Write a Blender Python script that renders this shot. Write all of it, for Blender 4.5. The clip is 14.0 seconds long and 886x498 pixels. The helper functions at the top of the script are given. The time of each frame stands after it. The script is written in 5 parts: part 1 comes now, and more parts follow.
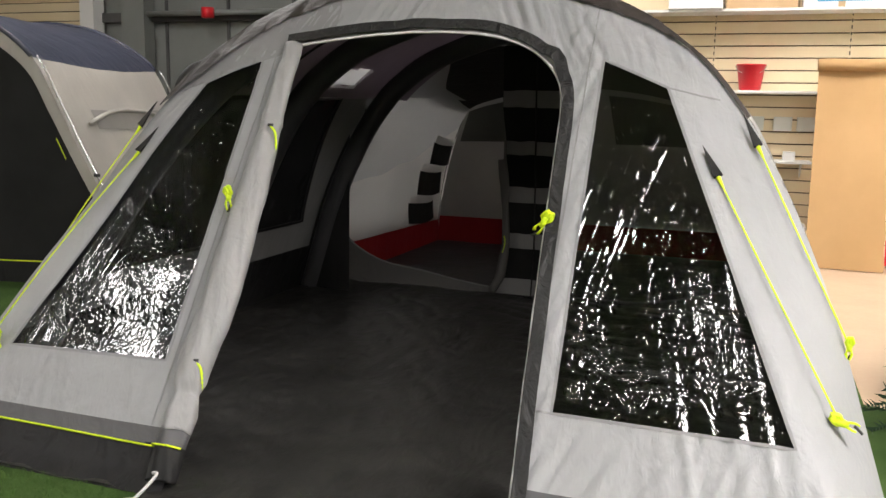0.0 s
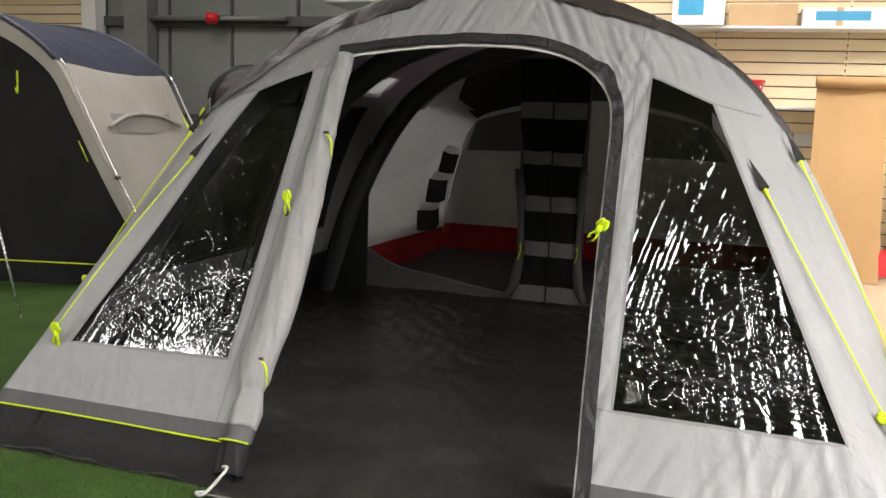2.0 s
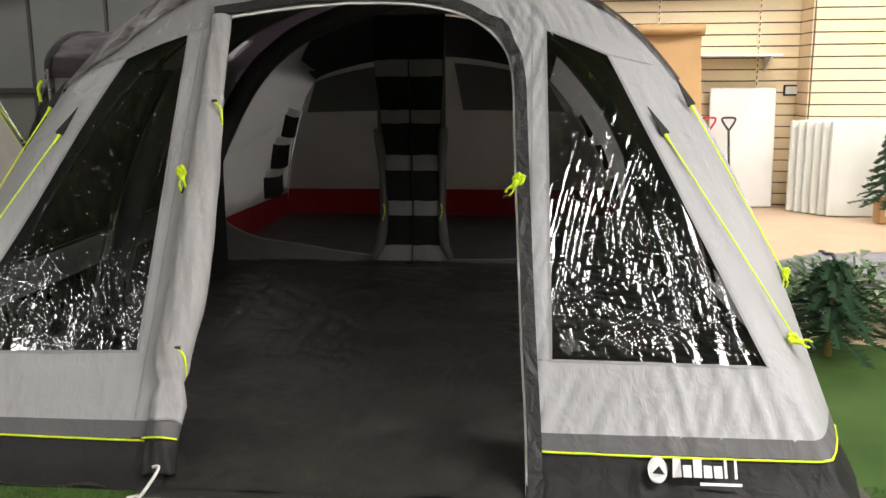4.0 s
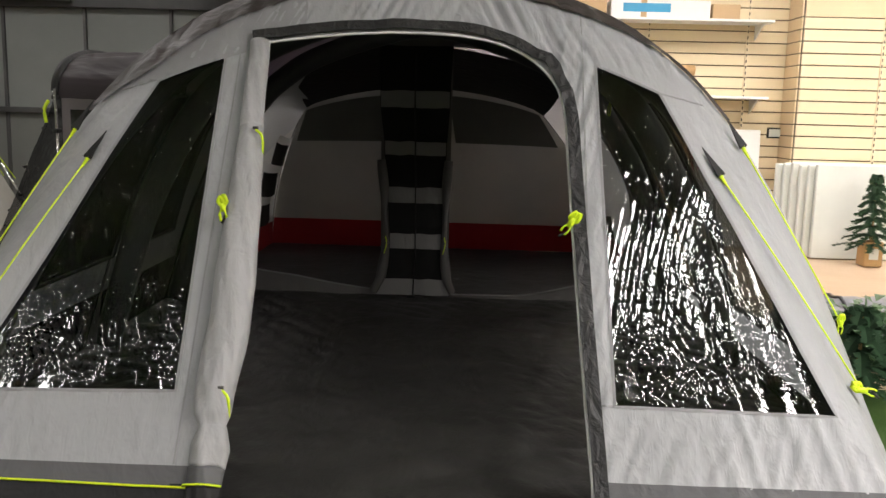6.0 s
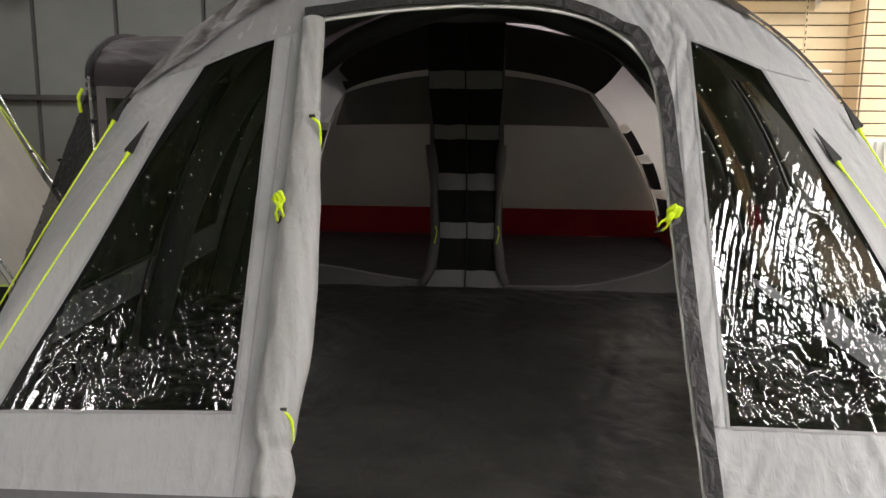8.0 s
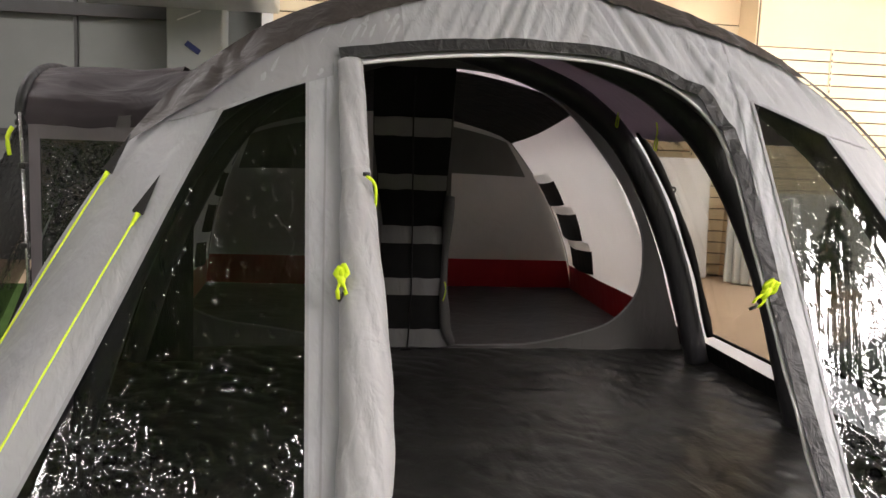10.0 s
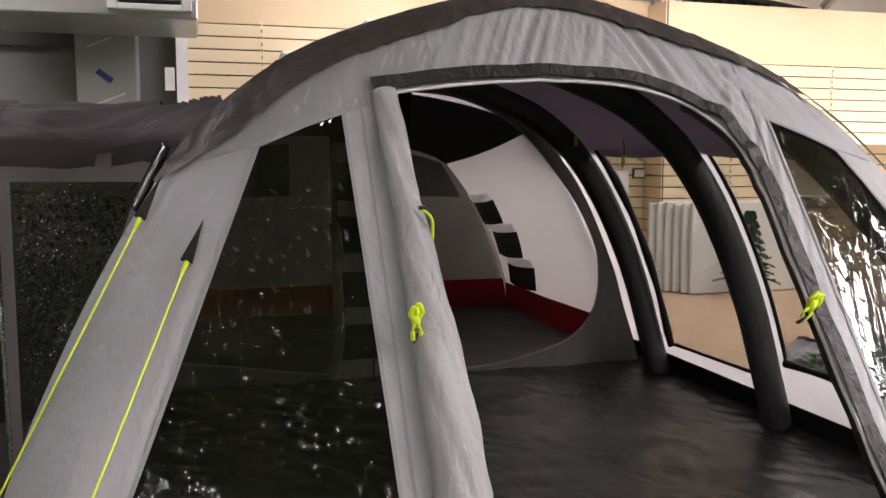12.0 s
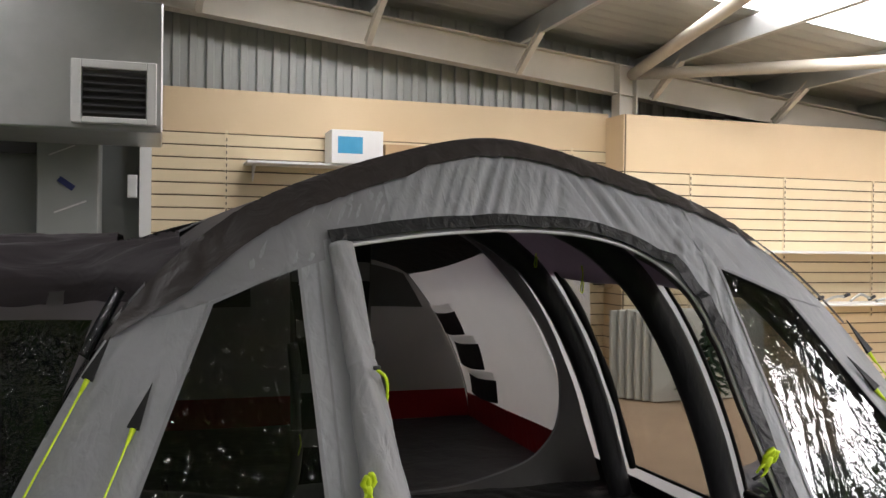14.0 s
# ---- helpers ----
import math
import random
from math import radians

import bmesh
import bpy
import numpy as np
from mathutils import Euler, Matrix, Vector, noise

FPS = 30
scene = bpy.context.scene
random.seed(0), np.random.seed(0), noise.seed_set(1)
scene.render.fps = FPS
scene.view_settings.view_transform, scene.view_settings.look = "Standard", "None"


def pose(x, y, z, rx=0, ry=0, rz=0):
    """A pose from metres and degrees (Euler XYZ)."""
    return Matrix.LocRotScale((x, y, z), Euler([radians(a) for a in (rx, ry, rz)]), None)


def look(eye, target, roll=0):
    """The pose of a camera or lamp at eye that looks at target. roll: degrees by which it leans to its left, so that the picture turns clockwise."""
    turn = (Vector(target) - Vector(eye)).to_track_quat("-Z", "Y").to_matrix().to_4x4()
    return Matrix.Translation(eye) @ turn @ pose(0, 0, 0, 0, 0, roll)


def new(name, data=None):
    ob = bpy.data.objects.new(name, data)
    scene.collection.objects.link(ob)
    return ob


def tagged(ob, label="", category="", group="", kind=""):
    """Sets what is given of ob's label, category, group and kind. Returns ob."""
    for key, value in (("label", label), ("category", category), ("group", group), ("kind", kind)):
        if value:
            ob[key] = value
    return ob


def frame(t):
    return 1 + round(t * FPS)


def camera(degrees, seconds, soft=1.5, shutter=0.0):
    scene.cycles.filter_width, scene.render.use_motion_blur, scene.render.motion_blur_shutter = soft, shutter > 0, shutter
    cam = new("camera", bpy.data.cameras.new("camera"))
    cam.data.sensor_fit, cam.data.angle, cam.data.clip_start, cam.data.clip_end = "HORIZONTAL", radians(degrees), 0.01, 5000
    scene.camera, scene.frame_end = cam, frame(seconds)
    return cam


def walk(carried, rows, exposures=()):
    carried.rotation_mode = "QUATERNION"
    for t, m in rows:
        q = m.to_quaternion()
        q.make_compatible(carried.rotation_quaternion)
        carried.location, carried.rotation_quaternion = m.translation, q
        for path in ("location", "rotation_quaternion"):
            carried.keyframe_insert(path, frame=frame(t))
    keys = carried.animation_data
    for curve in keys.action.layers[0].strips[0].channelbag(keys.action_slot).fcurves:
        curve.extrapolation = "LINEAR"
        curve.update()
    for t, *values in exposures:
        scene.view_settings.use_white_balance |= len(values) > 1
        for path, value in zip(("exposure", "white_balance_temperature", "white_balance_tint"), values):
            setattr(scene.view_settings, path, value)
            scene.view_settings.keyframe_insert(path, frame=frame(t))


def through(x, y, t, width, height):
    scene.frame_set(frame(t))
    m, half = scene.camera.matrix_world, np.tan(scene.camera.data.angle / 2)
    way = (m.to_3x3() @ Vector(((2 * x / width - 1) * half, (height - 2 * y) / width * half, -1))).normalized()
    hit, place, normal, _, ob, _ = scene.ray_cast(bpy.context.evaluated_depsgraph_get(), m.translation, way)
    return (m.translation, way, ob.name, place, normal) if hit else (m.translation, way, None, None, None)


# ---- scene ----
cam = camera(54.1, 14.0)
PATH = [
    (0, (0.053, 0.188, 1.54), (-0.612, 2.048, 1.223), 1.2),
    (0.5, (-0.009, 0.311, 1.548), (-0.658, 2.175, 1.227), 2.0),
    (1, (-0.106, 0.227, 1.553), (-0.706, 2.108, 1.239), 3.6),
    (1.5, (-0.256, 0.037, 1.539), (-0.799, 1.934, 1.208), 2.1),
    (2, (-0.238, -0.08, 1.543), (-0.847, 1.802, 1.245), 2.2),
    (2.5, (-0.19, -0.163, 1.535), (-0.79, 1.709, 1.168), 1.2),
    (3, (-0.343, -0.187, 1.529), (-0.834, 1.716, 1.153), 1.9),
    (3.2, (-0.417, -0.185, 1.536), (-0.799, 1.739, 1.149), 0.4),
    (5.3, (-1.111, 0.009, 1.542), (-1.19, 1.979, 1.207), 0.4),
    (5.5, (-1.141, -0.004, 1.542), (-1.245, 1.97, 1.235), 0.7),
    (6, (-1.161, -0.004, 1.541), (-1.223, 1.97, 1.23), 1.5),
    (6.5, (-1.178, -0.005, 1.541), (-1.235, 1.97, 1.227), 1.6),
    (7, (-1.23, 0.011, 1.539), (-1.297, 1.978, 1.185), 1.8),
    (7.5, (-1.274, 0.183, 1.523), (-1.369, 2.144, 1.142), 0.7),
    (7.7, (-1.304, 0.262, 1.534), (-1.43, 2.226, 1.176), 0.5),
    (9.8, (-2.173, 0.86, 1.591), (-1.993, 2.819, 1.228), 1.7),
    (10, (-2.254, 0.85, 1.598), (-1.981, 2.813, 1.335), 2.3),
    (10.5, (-2.519, 0.81, 1.637), (-2.055, 2.754, 1.554), 1.3),
    (11, (-2.592, 0.89, 1.627), (-2.13, 2.832, 1.514), 0.7),
    (11.5, (-2.679, 1.032, 1.616), (-2.222, 2.965, 1.381), 1.5),
    (12, (-2.825, 1.066, 1.628), (-2.279, 2.977, 1.41), 0.2),
    (12.5, (-2.935, 1.064, 1.631), (-2.294, 2.953, 1.489), 1.5),
    (13, (-2.934, 1.047, 1.639), (-2.253, 2.928, 1.653), 1.6),
    (13.5, (-2.881, 1.055, 1.799), (-2.165, 2.922, 1.86), -0.7),
    (14, (-2.791, 1.076, 1.866), (-2.166, 2.976, 1.847), 0.7),
]
walk(cam, [(t, look(eye, target, roll)) for t, eye, target, roll in PATH], [(0, 0.05, 6500, 10), (3.2, 0.05, 6500, 10), (5.5, -0.2, 6500, 10), (7.5, -0.15, 6500, 10), (10.0, 0.3, 6500, 14), (10.5, -0.27, 6450, 18), (11.0, -0.4, 6400, 20), (11.5, -0.1, 6400, 20), (12.5, 0.02, 6400, 20), (13.0, -0.15, 6400, 20), (13.5, -0.62, 6400, 18), (14, -0.68, 6200, 12)])

# ---- light ----
world = bpy.data.worlds.new("sky")
scene.world = world
world.use_nodes = True
WN, WL = world.node_tree.nodes, world.node_tree.links
SKY = WN.new("ShaderNodeTexSky")
SKY.sky_type, SKY.sun_disc = "NISHITA", False
SKY.sun_elevation, SKY.sun_rotation = radians(35), radians(120)
WL.new(SKY.outputs[0], WN["Background"].inputs[0])
WN["Background"].inputs[1].default_value = 0.08


def area_lamp(name, x, y, z, sx, sy, watts, colour=(1, 1, 1), rx=0, rz=0):
    lamp = bpy.data.lights.new(name, "AREA")
    lamp.shape, lamp.size, lamp.size_y, lamp.energy, lamp.color = "RECTANGLE", sx, sy, watts, colour
    ob = new(name, lamp)
    ob.matrix_world = pose(x, y, z, rx, 0, rz)
    return ob


POWER = 900

# ---- materials ----
def material(name):
    m = bpy.data.materials.new(name)
    m.use_nodes = True
    n = m.node_tree.nodes
    return m, n, m.node_tree.links, n["Principled BSDF"]


def coords(n, l, scale=(1, 1, 1), rot=(0, 0, 0)):
    tc, mp = n.new("ShaderNodeTexCoord"), n.new("ShaderNodeMapping")
    mp.inputs["Scale"].default_value = scale
    mp.inputs["Rotation"].default_value = rot
    l.new(tc.outputs["Object"], mp.inputs[0])
    return mp.outputs[0]


def noise_tex(n, l, vec, scale, detail=4.0, rough=0.55, dist=0.0):
    t = n.new("ShaderNodeTexNoise")
    t.inputs["Scale"].default_value, t.inputs["Detail"].default_value = scale, detail
    t.inputs["Roughness"].default_value, t.inputs["Distortion"].default_value = rough, dist
    l.new(vec, t.inputs["Vector"])
    return t.outputs["Fac"]


def mixed(n, l, fac, a, b):
    r = n.new("ShaderNodeValToRGB")
    r.color_ramp.elements[0].position, r.color_ramp.elements[1].position = 0.3, 0.7
    r.color_ramp.elements[0].color, r.color_ramp.elements[1].color = (*a, 1), (*b, 1)
    l.new(fac, r.inputs[0])
    return r.outputs[0]


def bump(n, l, height, strength, dist, normal=None):
    b = n.new("ShaderNodeBump")
    b.inputs["Strength"].default_value, b.inputs["Distance"].default_value = strength, dist
    l.new(height, b.inputs["Height"])
    if normal is not None:
        l.new(normal, b.inputs["Normal"])
    return b.outputs[0]


def surface(name, a, b, rough=0.6, scale=3.0, grain=60.0, relief=0.3, metal=0.0, spec=0.5, stretch=(1, 1, 1), dist=0.004, emit=None):
    """Two-scale procedural surface: patches of a and b, fine grain in gloss and relief."""
    m, n, l, p = material(name)
    v = coords(n, l, stretch)
    big, fine = noise_tex(n, l, v, scale, 5), noise_tex(n, l, v, grain, 3)
    l.new(mixed(n, l, big, a, b), p.inputs["Base Color"])
    mr = n.new("ShaderNodeMapRange")
    mr.inputs["To Min"].default_value, mr.inputs["To Max"].default_value = max(0.02, rough - 0.1), min(1, rough + 0.1)
    l.new(fine, mr.inputs[0])
    l.new(mr.outputs[0], p.inputs["Roughness"])
    p.inputs["Metallic"].default_value = metal
    p.inputs["Specular IOR Level"].default_value = spec
    l.new(bump(n, l, fine, relief, dist), p.inputs["Normal"])
    return m


def fabric(name, a, b, through=0.0, rough=0.55, crease=0.35, crease_scale=9.0, stretch=(1, 1, 0.35), spec=0.4, tint=None, pucker=0.0):
    """Tent cloth: soft creases, a fine weave, and light that comes through it."""
    m, n, l, p = material(name)
    v = coords(n, l)
    vs = coords(n, l, stretch)
    big, fold, weave = noise_tex(n, l, v, 1.7, 4), noise_tex(n, l, vs, crease_scale, 3, 0.5, 0.6), noise_tex(n, l, v, 260, 2)
    col = mixed(n, l, big, a, b)
    l.new(col, p.inputs["Base Color"])
    p.inputs["Roughness"].default_value = rough
    p.inputs["Specular IOR Level"].default_value = spec
    nb = bump(n, l, weave, 0.12, 0.002)
    nb = bump(n, l, fold, crease, 0.03, nb)
    if pucker:
        nb = bump(n, l, noise_tex(n, l, coords(n, l, (1, 0.6, 0.22), (0, 0.35, 0)), 30, 2, 0.5, 0.8), pucker, 0.012, nb)
    l.new(nb, p.inputs["Normal"])
    if through:
        t, mx = n.new("ShaderNodeBsdfTranslucent"), n.new("ShaderNodeMixShader")
        t.inputs[0].default_value = (*(tint or b), 1)
        mx.inputs[0].default_value = through
        l.new(p.outputs[0], mx.inputs[1])
        l.new(t.outputs[0], mx.inputs[2])
        l.new(mx.outputs[0], n["Material Output"].inputs[0])
    return m


def pvc(name, tint=(0.86, 0.88, 0.89), crinkle=1.0, streak=0.5, upper=0.15):
    """Clear window film: see-through, with a creased gloss. crinkle: small creases, most of them low down; streak: upright folds."""
    m, n, l, p = material(name)
    v = coords(n, l)

    def sums(op, a, b):
        q = n.new("ShaderNodeMath")
        q.operation = op
        for k, x in enumerate((a, b)):
            if isinstance(x, (int, float)):
                q.inputs[k].default_value = x
            else:
                l.new(x, q.inputs[k])
        return q.outputs[0]

    def ridge(vec, scale, dist, detail=2.0):
        return sums("ABSOLUTE", sums("SUBTRACT", noise_tex(n, l, vec, scale, detail, 0.5, dist), 0.5), 0.0)

    sep, mr = n.new("ShaderNodeSeparateXYZ"), n.new("ShaderNodeMapRange")
    l.new(v, sep.inputs[0])
    l.new(sep.outputs[2], mr.inputs[0])
    mr.inputs["From Min"].default_value, mr.inputs["From Max"].default_value = 0.75, 1.35
    mr.inputs["To Min"].default_value, mr.inputs["To Max"].default_value = 1.0, upper
    patch = n.new("ShaderNodeMapRange")
    l.new(noise_tex(n, l, v, 4.0, 2), patch.inputs[0])
    patch.inputs["From Min"].default_value, patch.inputs["From Max"].default_value = 0.35, 0.62
    small = sums("ADD", sums("MULTIPLY", ridge(v, 17, 1.6), 1.0), sums("MULTIPLY", ridge(v, 42, 0.8), 0.45))
    small = sums("MULTIPLY", sums("MULTIPLY", small, mr.outputs[0]), sums("MULTIPLY", patch.outputs[0], crinkle))
    long = sums("MULTIPLY", ridge(coords(n, l, (1, 0.1, 0.10), (0, 0.2, 0)), 19, 0.5), streak)
    b = n.new("ShaderNodeBump")
    b.inputs["Distance"].default_value, b.inputs["Strength"].default_value = 0.06, 1.0
    l.new(sums("ADD", small, long), b.inputs["Height"])
    lw, tr, gl, mx = n.new("ShaderNodeLayerWeight"), n.new("ShaderNodeBsdfTransparent"), n.new("ShaderNodeBsdfGlossy"), n.new("ShaderNodeMixShader")
    l.new(b.outputs[0], lw.inputs["Normal"])
    l.new(b.outputs[0], gl.inputs["Normal"])
    fac = sums("ADD", sums("MULTIPLY", sums("POWER", lw.outputs["Facing"], 5.0), 0.9), 0.085)
    gl.inputs["Roughness"].default_value = 0.03
    tr.inputs[0].default_value = (*tint, 1)
    l.new(fac, mx.inputs[0])
    l.new(tr.outputs[0], mx.inputs[1])
    l.new(gl.outputs[0], mx.inputs[2])
    l.new(mx.outputs[0], n["Material Output"].inputs[0])
    return m


def glow(name, colour, strength):
    m, n, l, p = material(name)
    p.inputs["Base Color"].default_value = (*colour, 1)
    p.inputs["Emission Color"].default_value = (*colour, 1)
    p.inputs["Emission Strength"].default_value = strength
    return m


CLOTH = fabric("grey_tent_cloth", (0.275, 0.28, 0.29), (0.32, 0.325, 0.335), 0.08, 0.5, 0.35, pucker=0.35)
CLOTH_UP = fabric("darker_header_cloth", (0.22, 0.22, 0.23), (0.25, 0.25, 0.26), 0.08, 0.5, 0.35)
ROLLC = fabric("rolled_door_cloth", (0.28, 0.28, 0.285), (0.325, 0.325, 0.33), 0.05, 0.5, 0.5, 13, (1, 1, 0.12), pucker=0.3)
SLEEVE = fabric("charcoal_sleeve", (0.035, 0.03, 0.028), (0.055, 0.048, 0.045), 0.0, 0.5, 0.6, spec=0.25)
PORCH = fabric("porch_roof_cloth", (0.03, 0.025, 0.027), (0.045, 0.038, 0.041), 0.0, 0.6, 0.8, 6, (0.3, 1, 1), spec=0.1)
# Left wall: the pale side cloth with its shade put into the colour.
SIDE_L = fabric("shaded_side_cloth", (0.12, 0.12, 0.12), (0.16, 0.16, 0.16), 0.06, 0.5, 0.3, tint=(0.5, 0.5, 0.5))
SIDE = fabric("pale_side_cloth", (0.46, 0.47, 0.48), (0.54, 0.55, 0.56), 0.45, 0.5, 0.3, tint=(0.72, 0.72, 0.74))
CHARCOAL = fabric("charcoal_roof_cloth", (0.075, 0.068, 0.066), (0.10, 0.09, 0.088), 0.3, 0.5, 0.4, tint=(0.5, 0.45, 0.48))
BAND = fabric("dark_grey_band", (0.075, 0.075, 0.08), (0.10, 0.10, 0.105), 0.0, 0.5, 0.4, spec=0.2)
BLACK = fabric("black_cloth", (0.012, 0.012, 0.012), (0.02, 0.02, 0.02), 0.0, 0.55, 0.5, spec=0.2)
MUD = fabric("black_mud_flap", (0.012, 0.012, 0.013), (0.022, 0.022, 0.022), 0.0, 0.5, 0.6, spec=0.12)
ZIP = fabric("zip_cover_cloth", (0.020, 0.020, 0.021), (0.034, 0.034, 0.034), 0.0, 0.45, 0.8, 20, spec=0.2)
TUBE = fabric("air_beam_sleeve", (0.035, 0.035, 0.038), (0.055, 0.055, 0.058), 0.0, 0.42, 0.4, 14)
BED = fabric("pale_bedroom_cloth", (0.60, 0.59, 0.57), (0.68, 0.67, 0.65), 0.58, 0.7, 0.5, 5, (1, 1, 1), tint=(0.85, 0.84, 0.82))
# Back wall: the BED cloth darkened, its dimmer light put into the colour.
BEDBACK = fabric("dimmed_bedroom_cloth", (0.42, 0.41, 0.40), (0.50, 0.49, 0.47), 0.15, 0.7, 0.4, 5, (1, 1, 1))
BEDGREY = fabric("grey_bedroom_cloth", (0.10, 0.098, 0.095), (0.14, 0.137, 0.13), 0.1, 0.6, 0.4)
BLIND = fabric("olive_grey_blind", (0.10, 0.10, 0.09), (0.13, 0.13, 0.115), 0.05, 0.6, 0.3)
RED = fabric("red_bathtub_cloth", (0.26, 0.008, 0.012), (0.34, 0.014, 0.018), 0.05, 0.5, 0.5)
BEDFLOOR = fabric("bedroom_floor_cloth", (0.045, 0.045, 0.046), (0.065, 0.065, 0.066), 0.0, 0.5, 0.5, 6, (1, 1, 1))
SHEET = fabric("black_groundsheet", (0.024, 0.0235, 0.022), (0.040, 0.039, 0.036), 0.0, 0.31, 1.0, 3.2, (1, 0.45, 1), 0.24, pucker=0.25)
POCKET = fabric("grey_pocket_trim", (0.17, 0.17, 0.17), (0.22, 0.22, 0.22), 0.0, 0.45, 0.4)
PMESH = fabric("grey_pocket_mesh", (0.03, 0.03, 0.03), (0.05, 0.05, 0.05), 0.15, 0.7, 0.4, spec=0.15)
MESH = fabric("black_mesh", (0.014, 0.014, 0.014), (0.022, 0.022, 0.022), 0.0, 0.8, 0.2, spec=0.1)
PIPING = surface("pale_piping", (0.5, 0.5, 0.5), (0.6, 0.6, 0.6), 0.5, 8, 200, 0.1)
YELLOW = surface("neon_yellow_cord", (0.55, 0.75, 0.01), (0.68, 0.85, 0.02), 0.5, 20, 300, 0.3)
FILM_L = pvc("clear_window_film", (0.27, 0.28, 0.29), 0.02, 0.0)
FILM_R = pvc("clear_streaked_film", (0.27, 0.28, 0.29), 0.02, 0.01)
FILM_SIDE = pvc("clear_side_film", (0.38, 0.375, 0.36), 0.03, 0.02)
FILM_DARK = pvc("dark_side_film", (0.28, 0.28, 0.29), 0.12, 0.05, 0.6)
GRASS = surface("artificial_turf", (0.04, 0.085, 0.018), (0.07, 0.13, 0.03), 0.9, 2.2, 240, 1.0, 0, 0.2, dist=0.01)
PILE = surface("turf_blade", (0.045, 0.10, 0.018), (0.085, 0.15, 0.035), 0.7, 1.5, 30, 0.0, 0, 0.25)
CONCRETE = surface("beige_floor", (0.46, 0.33, 0.22), (0.54, 0.40, 0.27), 0.6, 1.3, 40, 0.15)
SLAT = surface("cream_slat_board", (0.70, 0.58, 0.38), (0.76, 0.64, 0.43), 0.45, 1.2, 30, 0.08)
PLAINB = surface("cream_plain_board", (0.68, 0.52, 0.32), (0.73, 0.57, 0.36), 0.5, 0.9, 30, 0.08)
SLOT = surface("slat_groove", (0.10, 0.07, 0.04), (0.13, 0.09, 0.05), 0.7)
STEELGREY = surface("grey_steel_sheet", (0.17, 0.18, 0.17), (0.22, 0.23, 0.22), 0.5, 0.8, 25, 0.1, 0.2)
CLAD = surface("pale_cladding", (0.36, 0.37, 0.35), (0.44, 0.45, 0.42), 0.45, 0.7, 30, 0.1, 0.1)
BEAM = surface("cream_painted_steel", (0.50, 0.46, 0.38), (0.60, 0.55, 0.46), 0.5, 1.5, 40, 0.1)
DARKSTEEL = surface("dark_steel", (0.05, 0.05, 0.05), (0.08, 0.08, 0.08), 0.5, 2, 40, 0.1)
ROOFM = surface("grey_roof_sheet", (0.30, 0.30, 0.28), (0.38, 0.38, 0.35), 0.5, 0.7, 30, 0.1)
GALV = surface("galvanised_steel", (0.42, 0.43, 0.42), (0.52, 0.53, 0.52), 0.35, 2, 60, 0.1, 0.7)
WHITE = surface("white_paint", (0.72, 0.72, 0.70), (0.80, 0.80, 0.78), 0.4, 2, 60, 0.05)
FOAM = surface("white_foam_board", (0.60, 0.62, 0.58), (0.68, 0.70, 0.66), 0.5, 2, 60, 0.1)
CARD = surface("brown_cardboard", (0.40, 0.24, 0.10), (0.47, 0.29, 0.13), 0.75, 1.5, 70, 0.15)
BOXCARD = surface("light_cardboard", (0.45, 0.30, 0.16), (0.52, 0.36, 0.2), 0.75, 2, 70, 0.15)
REDP = surface("red_plastic", (0.55, 0.01, 0.02), (0.62, 0.015, 0.025), 0.35, 4, 80, 0.05)
BLUEP = surface("dark_blue_plastic", (0.02, 0.03, 0.14), (0.03, 0.04, 0.18), 0.35, 4, 80, 0.05)
BLUEL = surface("blue_print", (0.05, 0.30, 0.52), (0.08, 0.36, 0.58), 0.4)
ALU = surface("aluminium_pole", (0.65, 0.65, 0.66), (0.75, 0.75, 0.76), 0.25, 8, 120, 0.05, 0.9)
BLACKP = surface("black_plastic", (0.012, 0.012, 0.012), (0.02, 0.02, 0.02), 0.35, 8, 120, 0.05)
NAVY = fabric("navy_roof_cloth", (0.030, 0.034, 0.055), (0.045, 0.05, 0.075), 0.05, 0.4, 0.5, 6)
BEIGE = fabric("beige_grey_cloth", (0.36, 0.34, 0.31), (0.44, 0.42, 0.38), 0.15, 0.55, 0.5, 8)
LIME = fabric("lime_tent_cloth", (0.18, 0.26, 0.02), (0.24, 0.33, 0.04), 0.1, 0.5, 0.3)
BAGM = fabric("blue_grey_bag_cloth", (0.17, 0.17, 0.20), (0.23, 0.23, 0.26), 0.0, 0.4, 0.9, 6, (1, 1, 1))
LEAF = surface("plastic_leaf", (0.025, 0.075, 0.018), (0.05, 0.12, 0.03), 0.45, 12, 120, 0.2)
FIR = surface("fir_needle", (0.012, 0.04, 0.016), (0.025, 0.065, 0.025), 0.6, 12, 120, 0.2)
SKYPANE = glow("daylit_roof_pane", (1.0, 0.98, 0.94), 6.0)
LOGO = surface("white_print", (0.55, 0.55, 0.55), (0.62, 0.62, 0.62), 0.5, 6, 120, 0.05)
CEILING = fabric("mauve_grey_lining", (0.20, 0.17, 0.20), (0.25, 0.21, 0.25), 0.3, 0.6, 0.3, tint=(0.4, 0.33, 0.4))


# ---- mesh helpers ----
def mesh_of(name, verts, faces, mat, smooth=False):
    me = bpy.data.meshes.new(name)
    me.from_pydata([tuple(v) for v in verts], [], faces)
    me.materials.append(mat)
    if smooth:
        me.polygons.foreach_set("use_smooth", [True] * len(me.polygons))
    me.update()
    return me


